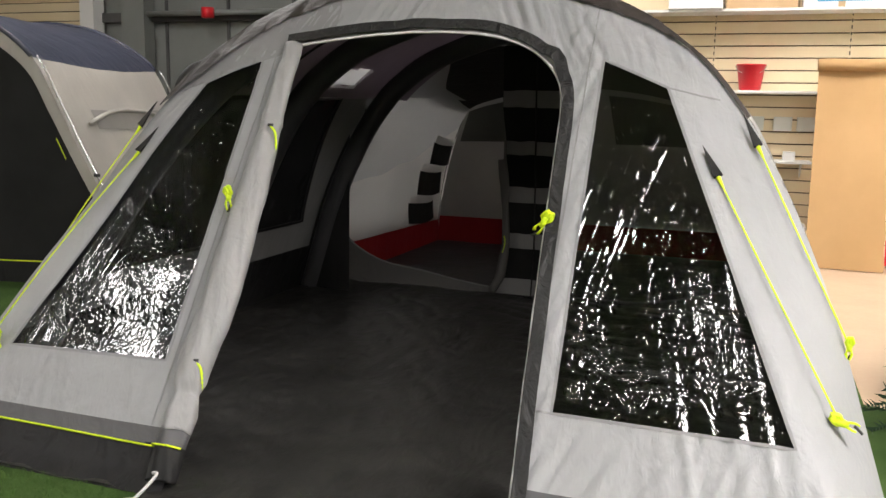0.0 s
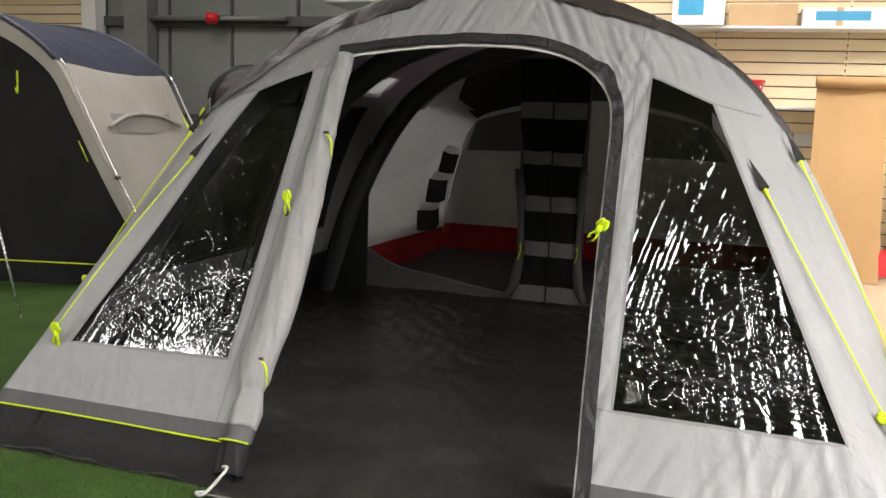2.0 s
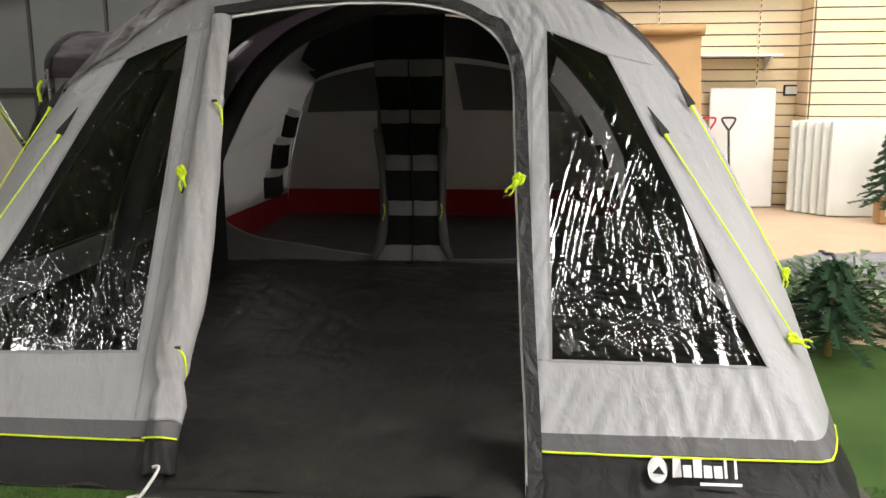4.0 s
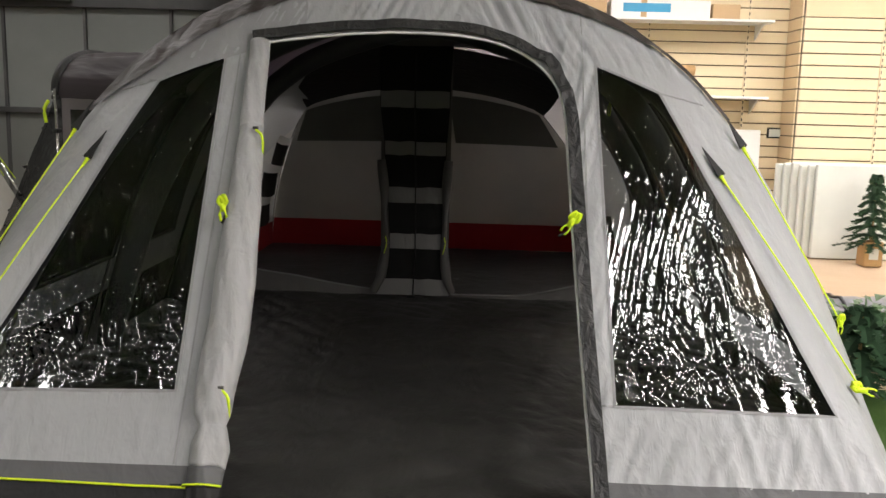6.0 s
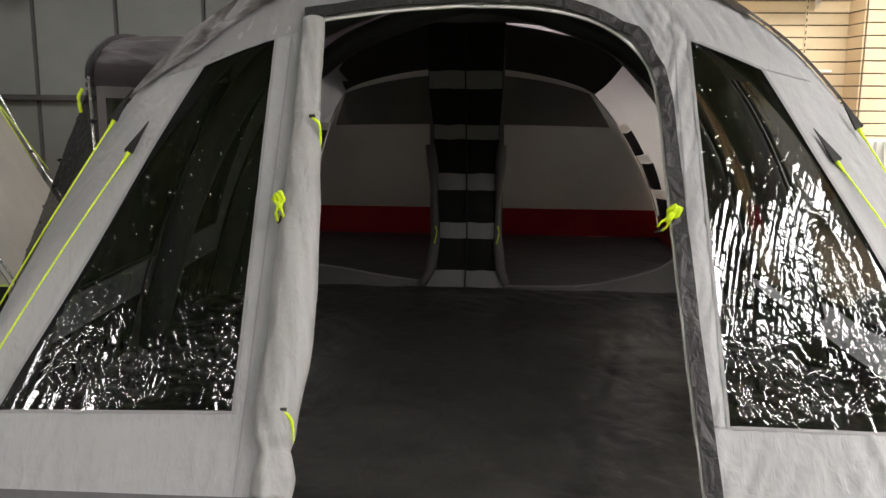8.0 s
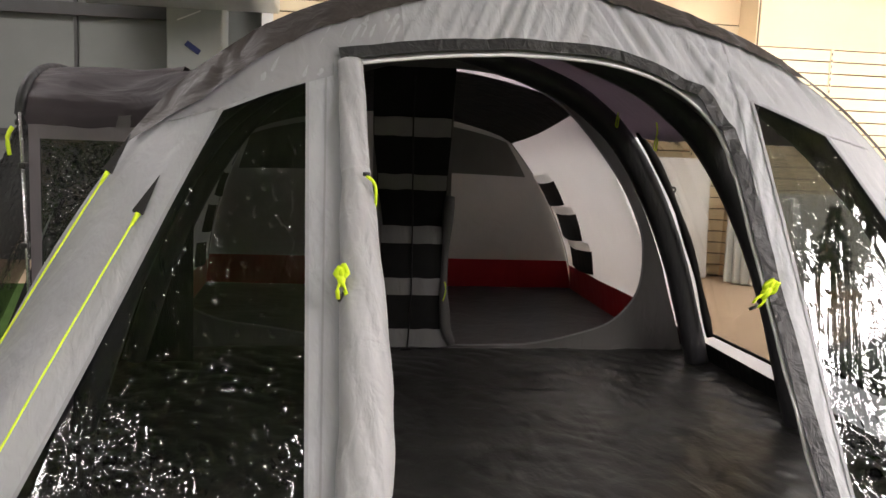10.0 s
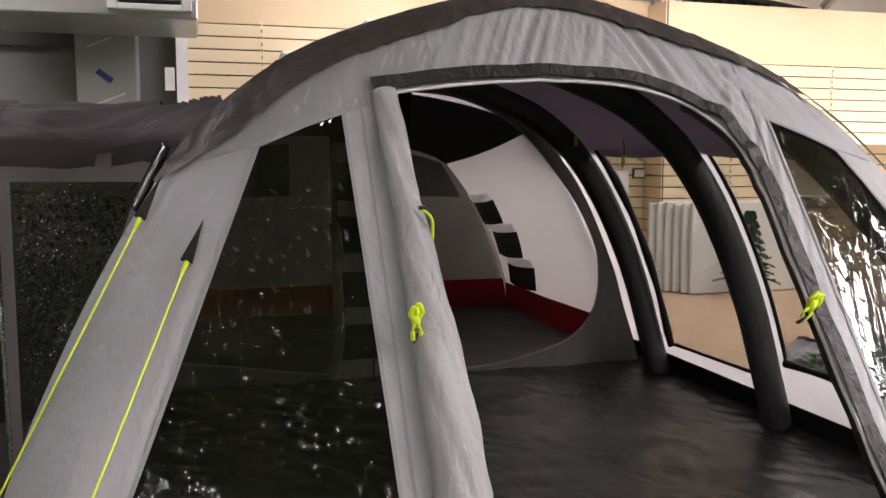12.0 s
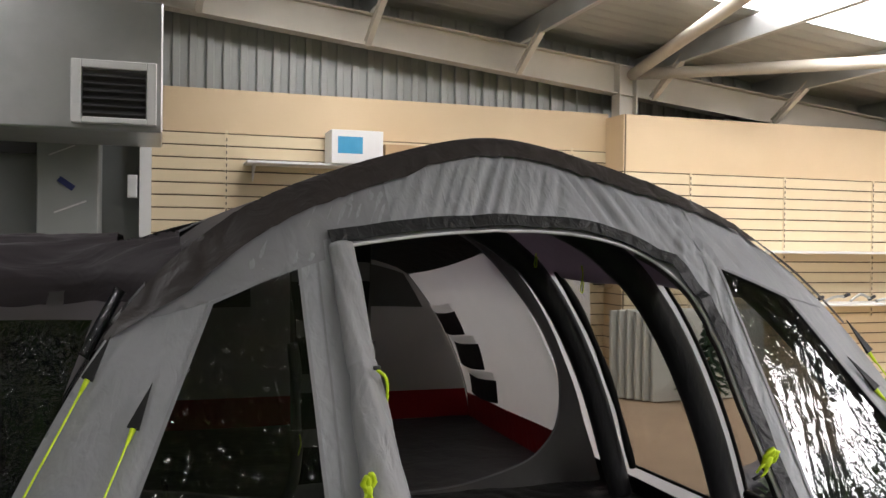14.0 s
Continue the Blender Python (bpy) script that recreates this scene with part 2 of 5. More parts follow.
def part(name, data, parent=None, label="", mat=None):
    """Link a mesh, or a bmesh with its material, as one object under its thing."""
    if isinstance(data, bmesh.types.BMesh):
        me = bpy.data.meshes.new(name)
        data.to_mesh(me)
        data.free()
        me.materials.append(mat)
        data = me
    ob = new(name, data)
    if parent is not None:
        ob.parent = parent
    return tagged(ob, label)


def thing(name, label, category, group="", kind=""):
    return tagged(new(name), label, category, group, kind)


def box(x0, y0, z0, x1, y1, z1, bevel=0.004, m=None):
    bm = bmesh.new()
    bmesh.ops.create_cube(bm, size=1)
    for v in bm.verts:
        v.co = Vector(((x0 + x1) / 2 + v.co.x * (x1 - x0), (y0 + y1) / 2 + v.co.y * (y1 - y0), (z0 + z1) / 2 + v.co.z * (z1 - z0)))
    if bevel:
        bmesh.ops.bevel(bm, geom=bm.edges[:], offset=bevel, segments=1, affect="EDGES")
    if m is not None:
        bm.transform(m)
    return bm


def tube_mesh(name, path, r, mat, n=10, caps=True, squash=1.0):
    """A round tube along a path of points; r is one radius or a function of 0..1."""
    P = [Vector(p) for p in path]
    verts, faces = [], []
    up = Vector((0.013, 0.027, 1)).normalized()
    for i, p in enumerate(P):
        d = (P[min(i + 1, len(P) - 1)] - P[max(i - 1, 0)]).normalized()
        a = d.cross(up)
        a = a.normalized() if a.length > 1e-3 else Vector((1, 0, 0))
        b = a.cross(d).normalized()
        rr = r(i / (len(P) - 1)) if callable(r) else r
        for k in range(n):
            w = 2 * math.pi * k / n
            verts.append(p + a * (rr * math.cos(w)) + b * (rr * squash * math.sin(w)))
    for i in range(len(P) - 1):
        for k in range(n):
            faces.append((i * n + k, i * n + (k + 1) % n, (i + 1) * n + (k + 1) % n, (i + 1) * n + k))
    if caps:
        faces.append(tuple(range(n))[::-1])
        faces.append(tuple(range((len(P) - 1) * n, len(P) * n)))
    return mesh_of(name, verts, faces, mat, True)


def smooth_line(pts, n=40):
    """Catmull-Rom through points of any dimension."""
    P = [np.array(p, float) for p in pts]
    out = []
    seg = len(P) - 1
    for i in range(n + 1):
        u = i / n * seg
        k = min(int(u), seg - 1)
        f = u - k
        p0, p1, p2, p3 = P[max(k - 1, 0)], P[k], P[k + 1], P[min(k + 2, seg)]
        out.append(0.5 * (2 * p1 + (p2 - p0) * f + (2 * p0 - 5 * p1 + 4 * p2 - p3) * f * f + (3 * p1 - p0 - 3 * p2 + p3) * f ** 3))
    return out


def inside(x, z, poly):
    hit = False
    for (x0, z0), (x1, z1) in zip(poly, poly[1:] + poly[:1]):
        if (z0 > z) != (z1 > z) and x < (x1 - x0) * (z - z0) / (z1 - z0) + x0:
            hit = not hit
    return hit


def resample(poly, step):
    out = []
    for a, b in zip(poly, poly[1:] + poly[:1]):
        k = max(1, int(math.dist(a, b) / step + 0.5))
        out += [(a[0] + (b[0] - a[0]) * i / k, a[1] + (b[1] - a[1]) * i / k) for i in range(k)]
    return out


def sheet(name, outline, holes, step, place, mat, thick=0.002):
    """Cloth cut to an outline with holes, laid out in two dimensions and put in space by place(u, v)."""
    from mathutils.geometry import delaunay_2d_cdt
    loops = [resample([tuple(map(float, p)) for p in outline], step)] + [resample([tuple(map(float, p)) for p in h], step) for h in holes]
    pts, edges = [], []
    for lp in loops:
        b = len(pts)
        pts += lp
        edges += [(b + i, b + (i + 1) % len(lp)) for i in range(len(lp))]
    us, vs = [p[0] for p in loops[0]], [p[1] for p in loops[0]]
    u0, v0 = min(us), min(vs)
    nu, nv = int((max(us) - u0) / step), int((max(vs) - v0) / step)
    edge = np.array(pts)
    for i in range(nu + 1):
        for j in range(nv + 1):
            u, v = u0 + (i + 0.5 * (j % 2)) * step, v0 + j * step
            if inside(u, v, loops[0]) and not any(inside(u, v, h) for h in loops[1:]):
                if np.min((edge[:, 0] - u) ** 2 + (edge[:, 1] - v) ** 2) > (0.45 * step) ** 2:
                    pts.append((u, v))
    v2, _, f2, *_ = delaunay_2d_cdt([Vector(p) for p in pts], edges, [], 0, 1e-6)
    keep = []
    for f in f2:
        cu, cv = sum(v2[i].x for i in f) / len(f), sum(v2[i].y for i in f) / len(f)
        if inside(cu, cv, loops[0]) and not any(inside(cu, cv, h) for h in loops[1:]):
            keep.append(tuple(f))
    me = mesh_of(name, [place(v.x, v.y) for v in v2], keep, mat, True)
    return me


def grid_mesh(name, place, nu, nv, mat, keep=None, smooth=True):
    verts = [place(i / nu, j / nv) for j in range(nv + 1) for i in range(nu + 1)]
    faces = [(j * (nu + 1) + i, j * (nu + 1) + i + 1, (j + 1) * (nu + 1) + i + 1, (j + 1) * (nu + 1) + i)
             for j in range(nv) for i in range(nu) if keep is None or keep((i + 0.5) / nu, (j + 0.5) / nv)]
    return mesh_of(name, verts, faces, mat, smooth)


def ridge_noise(p):
    return abs(noise.noise(p))


def crease_line(p):
    """Narrow sharp creases along wandering lines."""
    return max(0.0, 1 - 6 * abs(noise.noise(p)))


def creases(x, z, seed, small, streak, low):
    """Relief of slack window film, in metres: sharp tangled creases, thickest below the height low, and upright folds."""
    k = max(0.10, min(1.0, (low - z) / 0.42 + 0.5))
    patch = max(0.25, min(1.0, 0.72 + 1.7 * noise.noise(Vector((x * 3.4, z * 3.4, seed + 9)))))
    wob, lean = noise.noise(Vector((x * 9, z * 9, seed))), x * 0.6 + z * 0.8
    h = 0.006 * noise.noise(Vector((x * 6, z * 4, seed + 1)))
    h += small * k * patch * (0.0052 * crease_line(Vector((x * 22 + lean * 8 + wob, z * 17 + wob, seed + 2))) + 0.0032 * crease_line(Vector((x * 40 - lean * 14, lean * 34 + wob, seed + 5))) + 0.0008 * noise.noise(Vector((x * 80 + wob * 2, z * 62, seed + 3))))
    h += 0.05 * (0.4 + k) * small * max(0.0, noise.noise(Vector((x * 40 + lean * 16, z * 34, seed + 6))) - 0.40)
    if streak:
        u = x * 36 - (z - 0.4) * 10 + 0.9 * noise.noise(Vector((x * 5, z * 2.5, seed + 7)))
        near = max(0.0, 1 - abs(x - 0.93 - 0.3 * (z - 0.75)) / 0.16) * max(0.0, min(1.0, (1.55 - z) / 0.25))
        broken = 0.45 + 0.9 * max(0.0, 0.3 + noise.noise(Vector((x * 30, z * 14, seed + 8))))
        h += streak * broken * (0.0036 + 0.015 * near) * ridge_noise(Vector((u, z * 2.0, seed + 4)))
    return h


def film_mesh(name, quad, place, nu, nv, mat, seed, small=1.0, streak=0.0, low=0.9):
    """A creased pane between four corners: lower left, lower right, upper right, upper left. place(u, v, lift) puts it in space."""
    (ax, az), (bx, bz), (cx, cz), (dx, dz) = quad

    def at(u, v):
        x = (ax * (1 - u) + bx * u) * (1 - v) + (dx * (1 - u) + cx * u) * v
        z = (az * (1 - u) + bz * u) * (1 - v) + (dz * (1 - u) + cz * u) * v
        rim = min(1.0, 9 * min(u, 1 - u, v, 1 - v))
        return place(x, z, -0.006 + rim * (creases(x, z, seed, small, streak, low) - 0.006))

    return grid_mesh(name, at, nu, nv, mat, None, False)


def ribbon(name, path, width, mat, normal=(0, -1, 0), lift=0.004, depth=0.003):
    """A flat strip of that width along a path, lying on a surface with that normal."""
    P, nn = [Vector(p) for p in path], Vector(normal).normalized()
    verts, faces = [], []
    for i, p in enumerate(P):
        d = (P[min(i + 1, len(P) - 1)] - P[max(i - 1, 0)]).normalized()
        s = d.cross(nn).normalized() * (width / 2)
        verts += [p + s + nn * lift, p - s + nn * lift, p - s + nn * (lift + depth), p + s + nn * (lift + depth)]
    for i in range(len(P) - 1):
        for k in range(4):
            a, b = i * 4 + k, i * 4 + (k + 1) % 4
            faces.append((a, b, b + 4, a + 4))
    return mesh_of(name, verts, faces, mat)


# ---- the hall ----
BACK, STEP_X, STEP_Y = 10.9, 2.63, 10.46

floor = part("floor", grid_mesh("floor", lambda u, v: (-16 + 32 * u, -13 + 25 * v, -0.012), 8, 8, CONCRETE))
tagged(floor, "beige painted concrete shop floor", "floor", kind="structure")


def turf_height(u, v):
    return Vector((u, v, 0.002 * noise.noise(Vector((u * 3, v * 3, 0)))))


turf = part("turf_mat", sheet("turf_mat", [(-11, -6), (4.2, -6), (4.2, 4.0), (0.95, 5.1), (0.7, 5.25), (0.68, 9.6), (-11, 9.6)], [], 0.35, turf_height, GRASS))
tagged(turf, "green artificial turf mat laid on the floor", "turf", kind="structure")


def wall_block(name, x0, y0, z0, x1, y1, z1, mat, label, category="wall"):
    ob = part(name, box(x0, y0, z0, x1, y1, z1, 0), None, "", mat)
    return tagged(ob, label, category, kind="structure")


def slat_wall(name, x0, x1, y, top_slat, top, pitch, label):
    """A board wall along x, with one board to each slat and a plain board above them."""
    wall = wall_block(name, x0, y + 0.02, 0, x1, y + 0.14, top, SLOT, label)
    me = bpy.data.meshes.new("slat")
    bm = box(x0, y - 0.004, 0, x1, y + 0.02, pitch - 0.014, 0.003)
    bm.to_mesh(me)
    bm.free()
    me.materials.append(SLAT)
    n = int(top_slat / pitch)
    for i in range(n):
        s = part("slat", me, wall)
        s.location.z = i * pitch + 0.007
    part("top_board", box(x0, y - 0.006, n * pitch + 0.004, x1, y + 0.02, top, 0.003), wall, "plain cream board", PLAINB)
    return wall


slat_wall("wall_back", -2.86, STEP_X, BACK, 3.02, 3.5, 0.137, "cream slatted display board wall")
slat_wall("wall_back_step", STEP_X, 14, STEP_Y, 2.75, 3.44, 0.137, "cream slatted display board wall, set forward")
side_face = wall_block("wall_step_side", STEP_X - 0.02, STEP_Y - 0.006, 0, STEP_X - 0.004, BACK - 0.006, 3.44, SLOT, "slatted return of the display wall")
for i in range(20):
    part("slat", box(STEP_X - 0.035, STEP_Y - 0.004, i * 0.137 + 0.007, STEP_X - 0.02, BACK - 0.006, i * 0.137 + 0.13, 0), side_face, "", PLAINB)
part("top_board", box(STEP_X - 0.035, STEP_Y - 0.004, 2.75, STEP_X - 0.02, BACK - 0.006, 3.44, 0), side_face, "", PLAINB)
slat_wall("wall_far_end", -15, -9.55, BACK, 3.02, 3.5, 0.137, "cream slatted display board wall")

# grey steel panels between the board walls
steel = wall_block("wall_steel", -9.3, 11.1, 0, -2.86, 11.2, 4.4, STEELGREY, "dull grey steel sheet wall")
for x in (-8.2, -7.15, -6.1, -5.0, -3.95):
    part("seam", box(x - 0.02, 11.06, 0, x + 0.02, 11.1, 3.6, 0.004), steel, "", DARKSTEEL)
part("rail", box(-9.3, 11.0, 2.72, -4.0, 11.1, 2.86, 0.005), steel, "dark horizontal rail", DARKSTEEL)
part("rail", box(-9.3, 11.02, 1.40, -4.0, 11.1, 1.47, 0.005), steel, "dark horizontal rail", DARKSTEEL)
for x0, x1, mat, tag in ((-2.98, -2.86, WHITE, "white painted post"), (-9.55, -9.3, WHITE, "white painted post"), (-8.8, -8.4, STEELGREY, "grey steel column")):
    wall_block("post", x0, 10.82, 0, x1, 11.05, 3.9, mat, tag, "post")

# ribbed cladding above the boards
clad = wall_block("wall_cladding", -9.3, 11.24, 3.4, 14, 11.34, 5.6, CLAD, "pale ribbed metal cladding")
rib = bpy.data.meshes.new("rib")
bm = box(-0.045, 11.19, 3.45, 0.045, 11.24, 5.5, 0.012)
bm.to_mesh(rib)
bm.free()
rib.materials.append(CLAD)
for i in range(42):
    part("rib", rib, clad).location.x = -2.8 + 0.185 * i

FALL = 0.107


def i_beam(name, p, q, h, w, mat, label):
    """A steel I-beam from p to q."""
    p, q = Vector(p), Vector(q)
    d = q - p
    m = Matrix.Translation(p) @ d.to_track_quat("X", "Z").to_matrix().to_4x4()
    bm = box(0, -0.006, -h / 2, d.length, 0.006, h / 2, 0, m)
    for s in (-1, 1):
        other = box(0, -w / 2, s * h / 2 - 0.008, d.length, w / 2, s * h / 2 + 0.008, 0, m)
        me = bpy.data.meshes.new("flange")
        other.to_mesh(me)
        other.free()
        bm.from_mesh(me)
    ob = part(name, bm, None, "", mat)
    return tagged(ob, label, "beam", "steel frame", "structure")




def roof_z(x):
    return 4.36 - FALL * (x - 2.85)


# Strips left of x = -3 are unseen, added to brighten the left side.
STRIPS = [(1.3, 8.3, 8.3, 0.42), (1.0, 8.0, 1.4, 1.0), (1.0, 8.0, -5.0, 1.0), (-9.5, -6.0, -0.4, 0.6), (-7.5, -3.0, -5.0, 0.8), (-8.0, -4.2, 7.0, 0.3), (-1.9, 0.3, 8.95, 0.4)]


def roof_place(u, v):
    x, y = -16 + 32 * u, 11.4 - 25 * v
    return (x, y, roof_z(x) + 0.018 * math.sin(y * 2 * math.pi / 0.25))


def roof_keep(u, v):
    x, y = -16 + 32 * u, 11.4 - 25 * v
    return not any(a < x < b and abs(y - c) < 0.5 for a, b, c, _ in STRIPS)


ceiling = part("ceiling", grid_mesh("ceiling", roof_place, 64, 400, ROOFM, roof_keep))
tagged(ceiling, "grey corrugated roof sheets on steel purlins", "roof", kind="structure")
tilt = math.degrees(math.atan(FALL))
for a, b, c, k in STRIPS:
    n = max(2, round((b - a) / 1.75))
    for i in range(n):
        x = a + (b - a) * (i + 0.5) / n
        pane = part("skylight", box(-0.5 * (b - a) / n - 0.05, -0.56, 0.0, 0.5 * (b - a) / n + 0.05, 0.56, 0.02, 0.004), None, "", SKYPANE)
        pane.matrix_world = pose(x, c, roof_z(x) + 0.05, 0, tilt, 0)
        tagged(pane, "bright translucent roof light sheet, those on the left added", "skylight", "roof lights", "structure")
    lamp = area_lamp("roof_light", (a + b) / 2, c, roof_z((a + b) / 2) - 0.03, b - a, 0.95, POWER * k * (b - a) / 7, (1, 0.94, 0.915))
    lamp.matrix_world = pose((a + b) / 2, c, roof_z((a + b) / 2) - 0.03, 0, tilt, 0)
for i in range(-9, 5):
    x = 3.2 + 1.85 * i
    b = part("purlin", box(x - 0.035, -13, roof_z(x) - 0.27, x + 0.035, 11.2, roof_z(x) - 0.03, 0.006), None, "", GALV)
    tagged(b, "grey steel roof purlin", "beam", "purlins", "structure")
    if -9 < x < 9:
        s = i_beam("fly_brace", (x, 10.1, roof_z(x) - 0.2), (x - 0.05, 10.72, roof_z(x) - 0.62), 0.07, 0.07, BEAM, "cream painted steel fly brace")


def rake(name, x0, x1, y, label):
    return i_beam(name, (x0, y, roof_z(x0) - 0.45), (x1, y, roof_z(x1) - 0.45), 0.36, 0.2, BEAM, label)


rake("gable_beam", -9.3, 14, 10.85, "cream painted steel gable beam")
rake("roof_beam", -15.8, 14, 4.9, "cream painted steel roof beam")
rake("roof_beam", -15.8, 14, -1.5, "cream painted steel roof beam")
i_beam("column", (2.80, 10.8, 3.3), (2.80, 10.8, 4.1), 0.24, 0.2, BEAM, "cream painted steel column head")
for end in ((1.6, 4.9, 4.2), (7.6, 4.9, 3.65)):
    b = part("tube_brace", tube_mesh("tube_brace", [(2.85, 10.7, 3.98), end], 0.07, BEAM, 14))
    tagged(b, "round cream steel roof brace", "beam", "steel frame", "structure")
wall_block("wall_left", -16, -13, 0, -15.8, 11.4, 8.2, CLAD, "pale ribbed metal wall")
wall_block("wall_right", 15.8, -13, 0, 16, 11.4, 8.2, PLAINB, "cream board wall")
wall_block("wall_front", -16, -13.2, 0, 16, -13, 8.2, CLAD, "pale metal front wall")
wall_block("wall_outer", -16, 11.4, 0, 16, 11.5, 5.2, CLAD, "pale metal outer wall")

# ---- the display tent ----
C = -1.47
SHAPE = [(2.1, 0.0), (2.04, 0.2), (1.99, 0.36), (1.87, 0.74), (1.72, 1.1), (1.55, 1.42), (1.38, 1.66), (1.22, 1.82), (0.92, 2.02), (0.42, 2.2), (0.0, 2.28)]
RING = [(-w, z) for w, z in SHAPE] + [(w, z) for w, z in SHAPE[-2::-1]]
RING = [tuple(map(float, p)) for p in smooth_line(RING, 100)]
HALF = [p for p in RING if p[0] >= -1e-6][::-1]


def half_width(z):
    zs = [p[1] for p in HALF[::-1]]
    ws = [p[0] for p in HALF[::-1]]
    return float(np.interp(z, zs[::-1], ws[::-1])) if zs[0] > zs[-1] else float(np.interp(z, zs, ws))


def front_y(z):
    return 2.91 + 0.67 * z


def arch_y(z):
    return 3.36 + 0.48 * z


def folds(w, z):
    """Creases of the front cloth, in metres towards the viewer."""
    f = 0.0
    start = 1.87 if -0.8 < w < 0.62 else 1.70
    top = max(0.0, min(1.0, (z - start) / 0.09))
    if top:
        u = w * 30 - (z - 1.9) * (18 if w < 0.25 else -15) + 1.2 * noise.noise(Vector((w * 3, z * 3, 1)))
        f += top * (0.030 * (0.4 - ridge_noise(Vector((u, 0.8 * z, 3)))) + 0.009 * noise.noise(Vector((u * 2.3, z * 2, 7))))
    low = max(0.0, min(1.0, (0.46 - z) / 0.12)) * (1.0 if w > 0 else 0.3)
    if low:
        u = (w - 0.9) * 13 * (1 + 0.4 * (0.45 - z)) - z * (8 if w < 1.4 else 2)
        f += low * 0.020 * (0.4 - ridge_noise(Vector((u, z * 1.5, 11))))
    if 0.70 < w < 0.9 or -0.9 < w < -0.55:
        k = min(1.0, (0.9 - abs(w)) / 0.05)
        f += k * (0.026 if w > 0 else 0.014) * (0.4 - ridge_noise(Vector((w * 22 - z * 8, z * 2.2, 17))))
    if abs(w) > 1.15:
        d = half_width(min(z, 2.27)) - abs(w)
        f += 0.016 * min(1.0, (abs(w) - 1.15) / 0.15) * (0.4 - ridge_noise(Vector((d * 15 + 0.5 * z, z * 1.3, 23 + (w > 0)))))
    f += 0.006 * noise.noise(Vector((w * 2.5, z * 2.5, 29)))
    return f


def front(w, z, lift=0.0):
    """The tent's front, by distance from its middle and by height."""
    d = max(0.0, half_width(z) - abs(w)) if z < 2.27 else 0.0
    k = max(0.0, 1 - d / float(np.interp(z, [0.0, 0.5, 1.3], [0.14, 0.23, 0.36] if w > 0 else [0.09, 0.14, 0.3])))
    y = front_y(z) + (arch_y(z) - front_y(z)) * k ** 1.6
    n = folds(w, z) * min(1.0, d / 0.03) + lift
    return Vector((C + w, y - 0.83 * n, z + 0.56 * n))


DOOR = [tuple(map(float, p)) for p in smooth_line([(-0.74, 1.83), (-0.4, 1.88), (-0.03, 1.905), (0.3, 1.885), (0.52, 1.82), (0.66, 1.70), (0.71, 1.56), (0.725, 1.3), (0.74, 0.97), (0.765, 0.5), (0.785, 0.2), (0.79, 0.0)], 48)]
OPENING = DOOR + [(-0.63, 0.0), (-0.63, 0.16), (-0.66, 0.7), (-0.70, 1.51)]
WIN_L = [(-0.855, 1.776), (-1.15, 1.65), (-1.668, 0.424), (-0.815, 0.442)]
WIN_R = [(0.86, 1.771), (1.148, 1.649), (1.718, 0.436), (0.881, 0.443)]

tent = thing("inflatable_tent", "large grey inflatable family tent pitched on turf, door rolled open", "tent")


def side_by(z0, z1, n):
    """Points up the right outline between two heights."""
    return [(half_width(z0 + (z1 - z0) * i / n), z0 + (z1 - z0) * i / n) for i in range(n + 1)]


def band_outline(z0, z1, left):
    if left:
        return [(-0.61, z0), (-0.61, z1)] + [(-w, z) for w, z in side_by(z1, z0, 3)]
    return [(0.785, z0), (0.785, z1)] + side_by(z1, z0, 3)


top_line = [p for p in RING if p[1] > 0.2]
main_outline = [(-half_width(0.2), 0.2)] + top_line + [(half_width(0.2), 0.2), (0.786, 0.2)] + [p for p in DOOR[::-1] if p[1] > 0.21] + [(-0.70, 1.51), (-0.66, 0.7), (-0.63, 0.2)]
part("front_panel", sheet("front_panel", main_outline, [WIN_L, WIN_R], 0.015, front, CLOTH), tent, "pale grey front panel with puckered seams")
wedge = [(-0.76, 1.86), (-0.76, 1.79), (-1.16, 1.655), (-1.33, 1.60)] + [p for p in RING if p[0] < -0.5 and p[1] > 1.66] + [(-0.5, 2.0), (-0.5, 1.905)]
part("header_panel", sheet("header_panel", wedge, [], 0.03, lambda w, z: front(w, z, 0.004), CLOTH_UP), tent, "darker grey header strip")
for win, mat, seed, small, streak in ((WIN_L, FILM_L, 3, 1.0, 0.0), (WIN_R, FILM_R, 41, 0.9, 1.0)):
    a, b, q, d = win
    quad = [q, d, a, b] if win is WIN_L else [d, q, b, a]
    pane = part("window", film_mesh("window", quad, front, 300, 430, mat, seed, small, streak, 0.72 if win is WIN_L else 0.85), tent, "creased smoky clear window film")
    pane.visible_shadow = False
    hem_line = [front(w, z, 0.002) for w, z in resample(win, 0.05)]
    part("window_hem", ribbon("window_hem", hem_line + hem_line[:1], 0.012, CLOTH_UP, (0, -0.83, 0.56), 0.001, 0.002), tent, "stitched window hem")
for w0, z0, w1, z1 in ((-0.775, 0.21, -0.79, 2.06), (0.80, 0.21, 0.80, 2.05), (-1.16, 1.655, -1.34, 1.60), (0.80, 0.443, 0.88, 0.443), (1.15, 1.649, 1.36, 1.60)):
    line = [front(w0 + (w1 - w0) * t, z0 + (z1 - z0) * t, 0.001) for t in np.linspace(0, 1, 30)]
    part("seam", ribbon("seam", line, 0.007, CLOTH_UP, (0, -0.83, 0.56), 0.001, 0.0015), tent, "stitched seam")
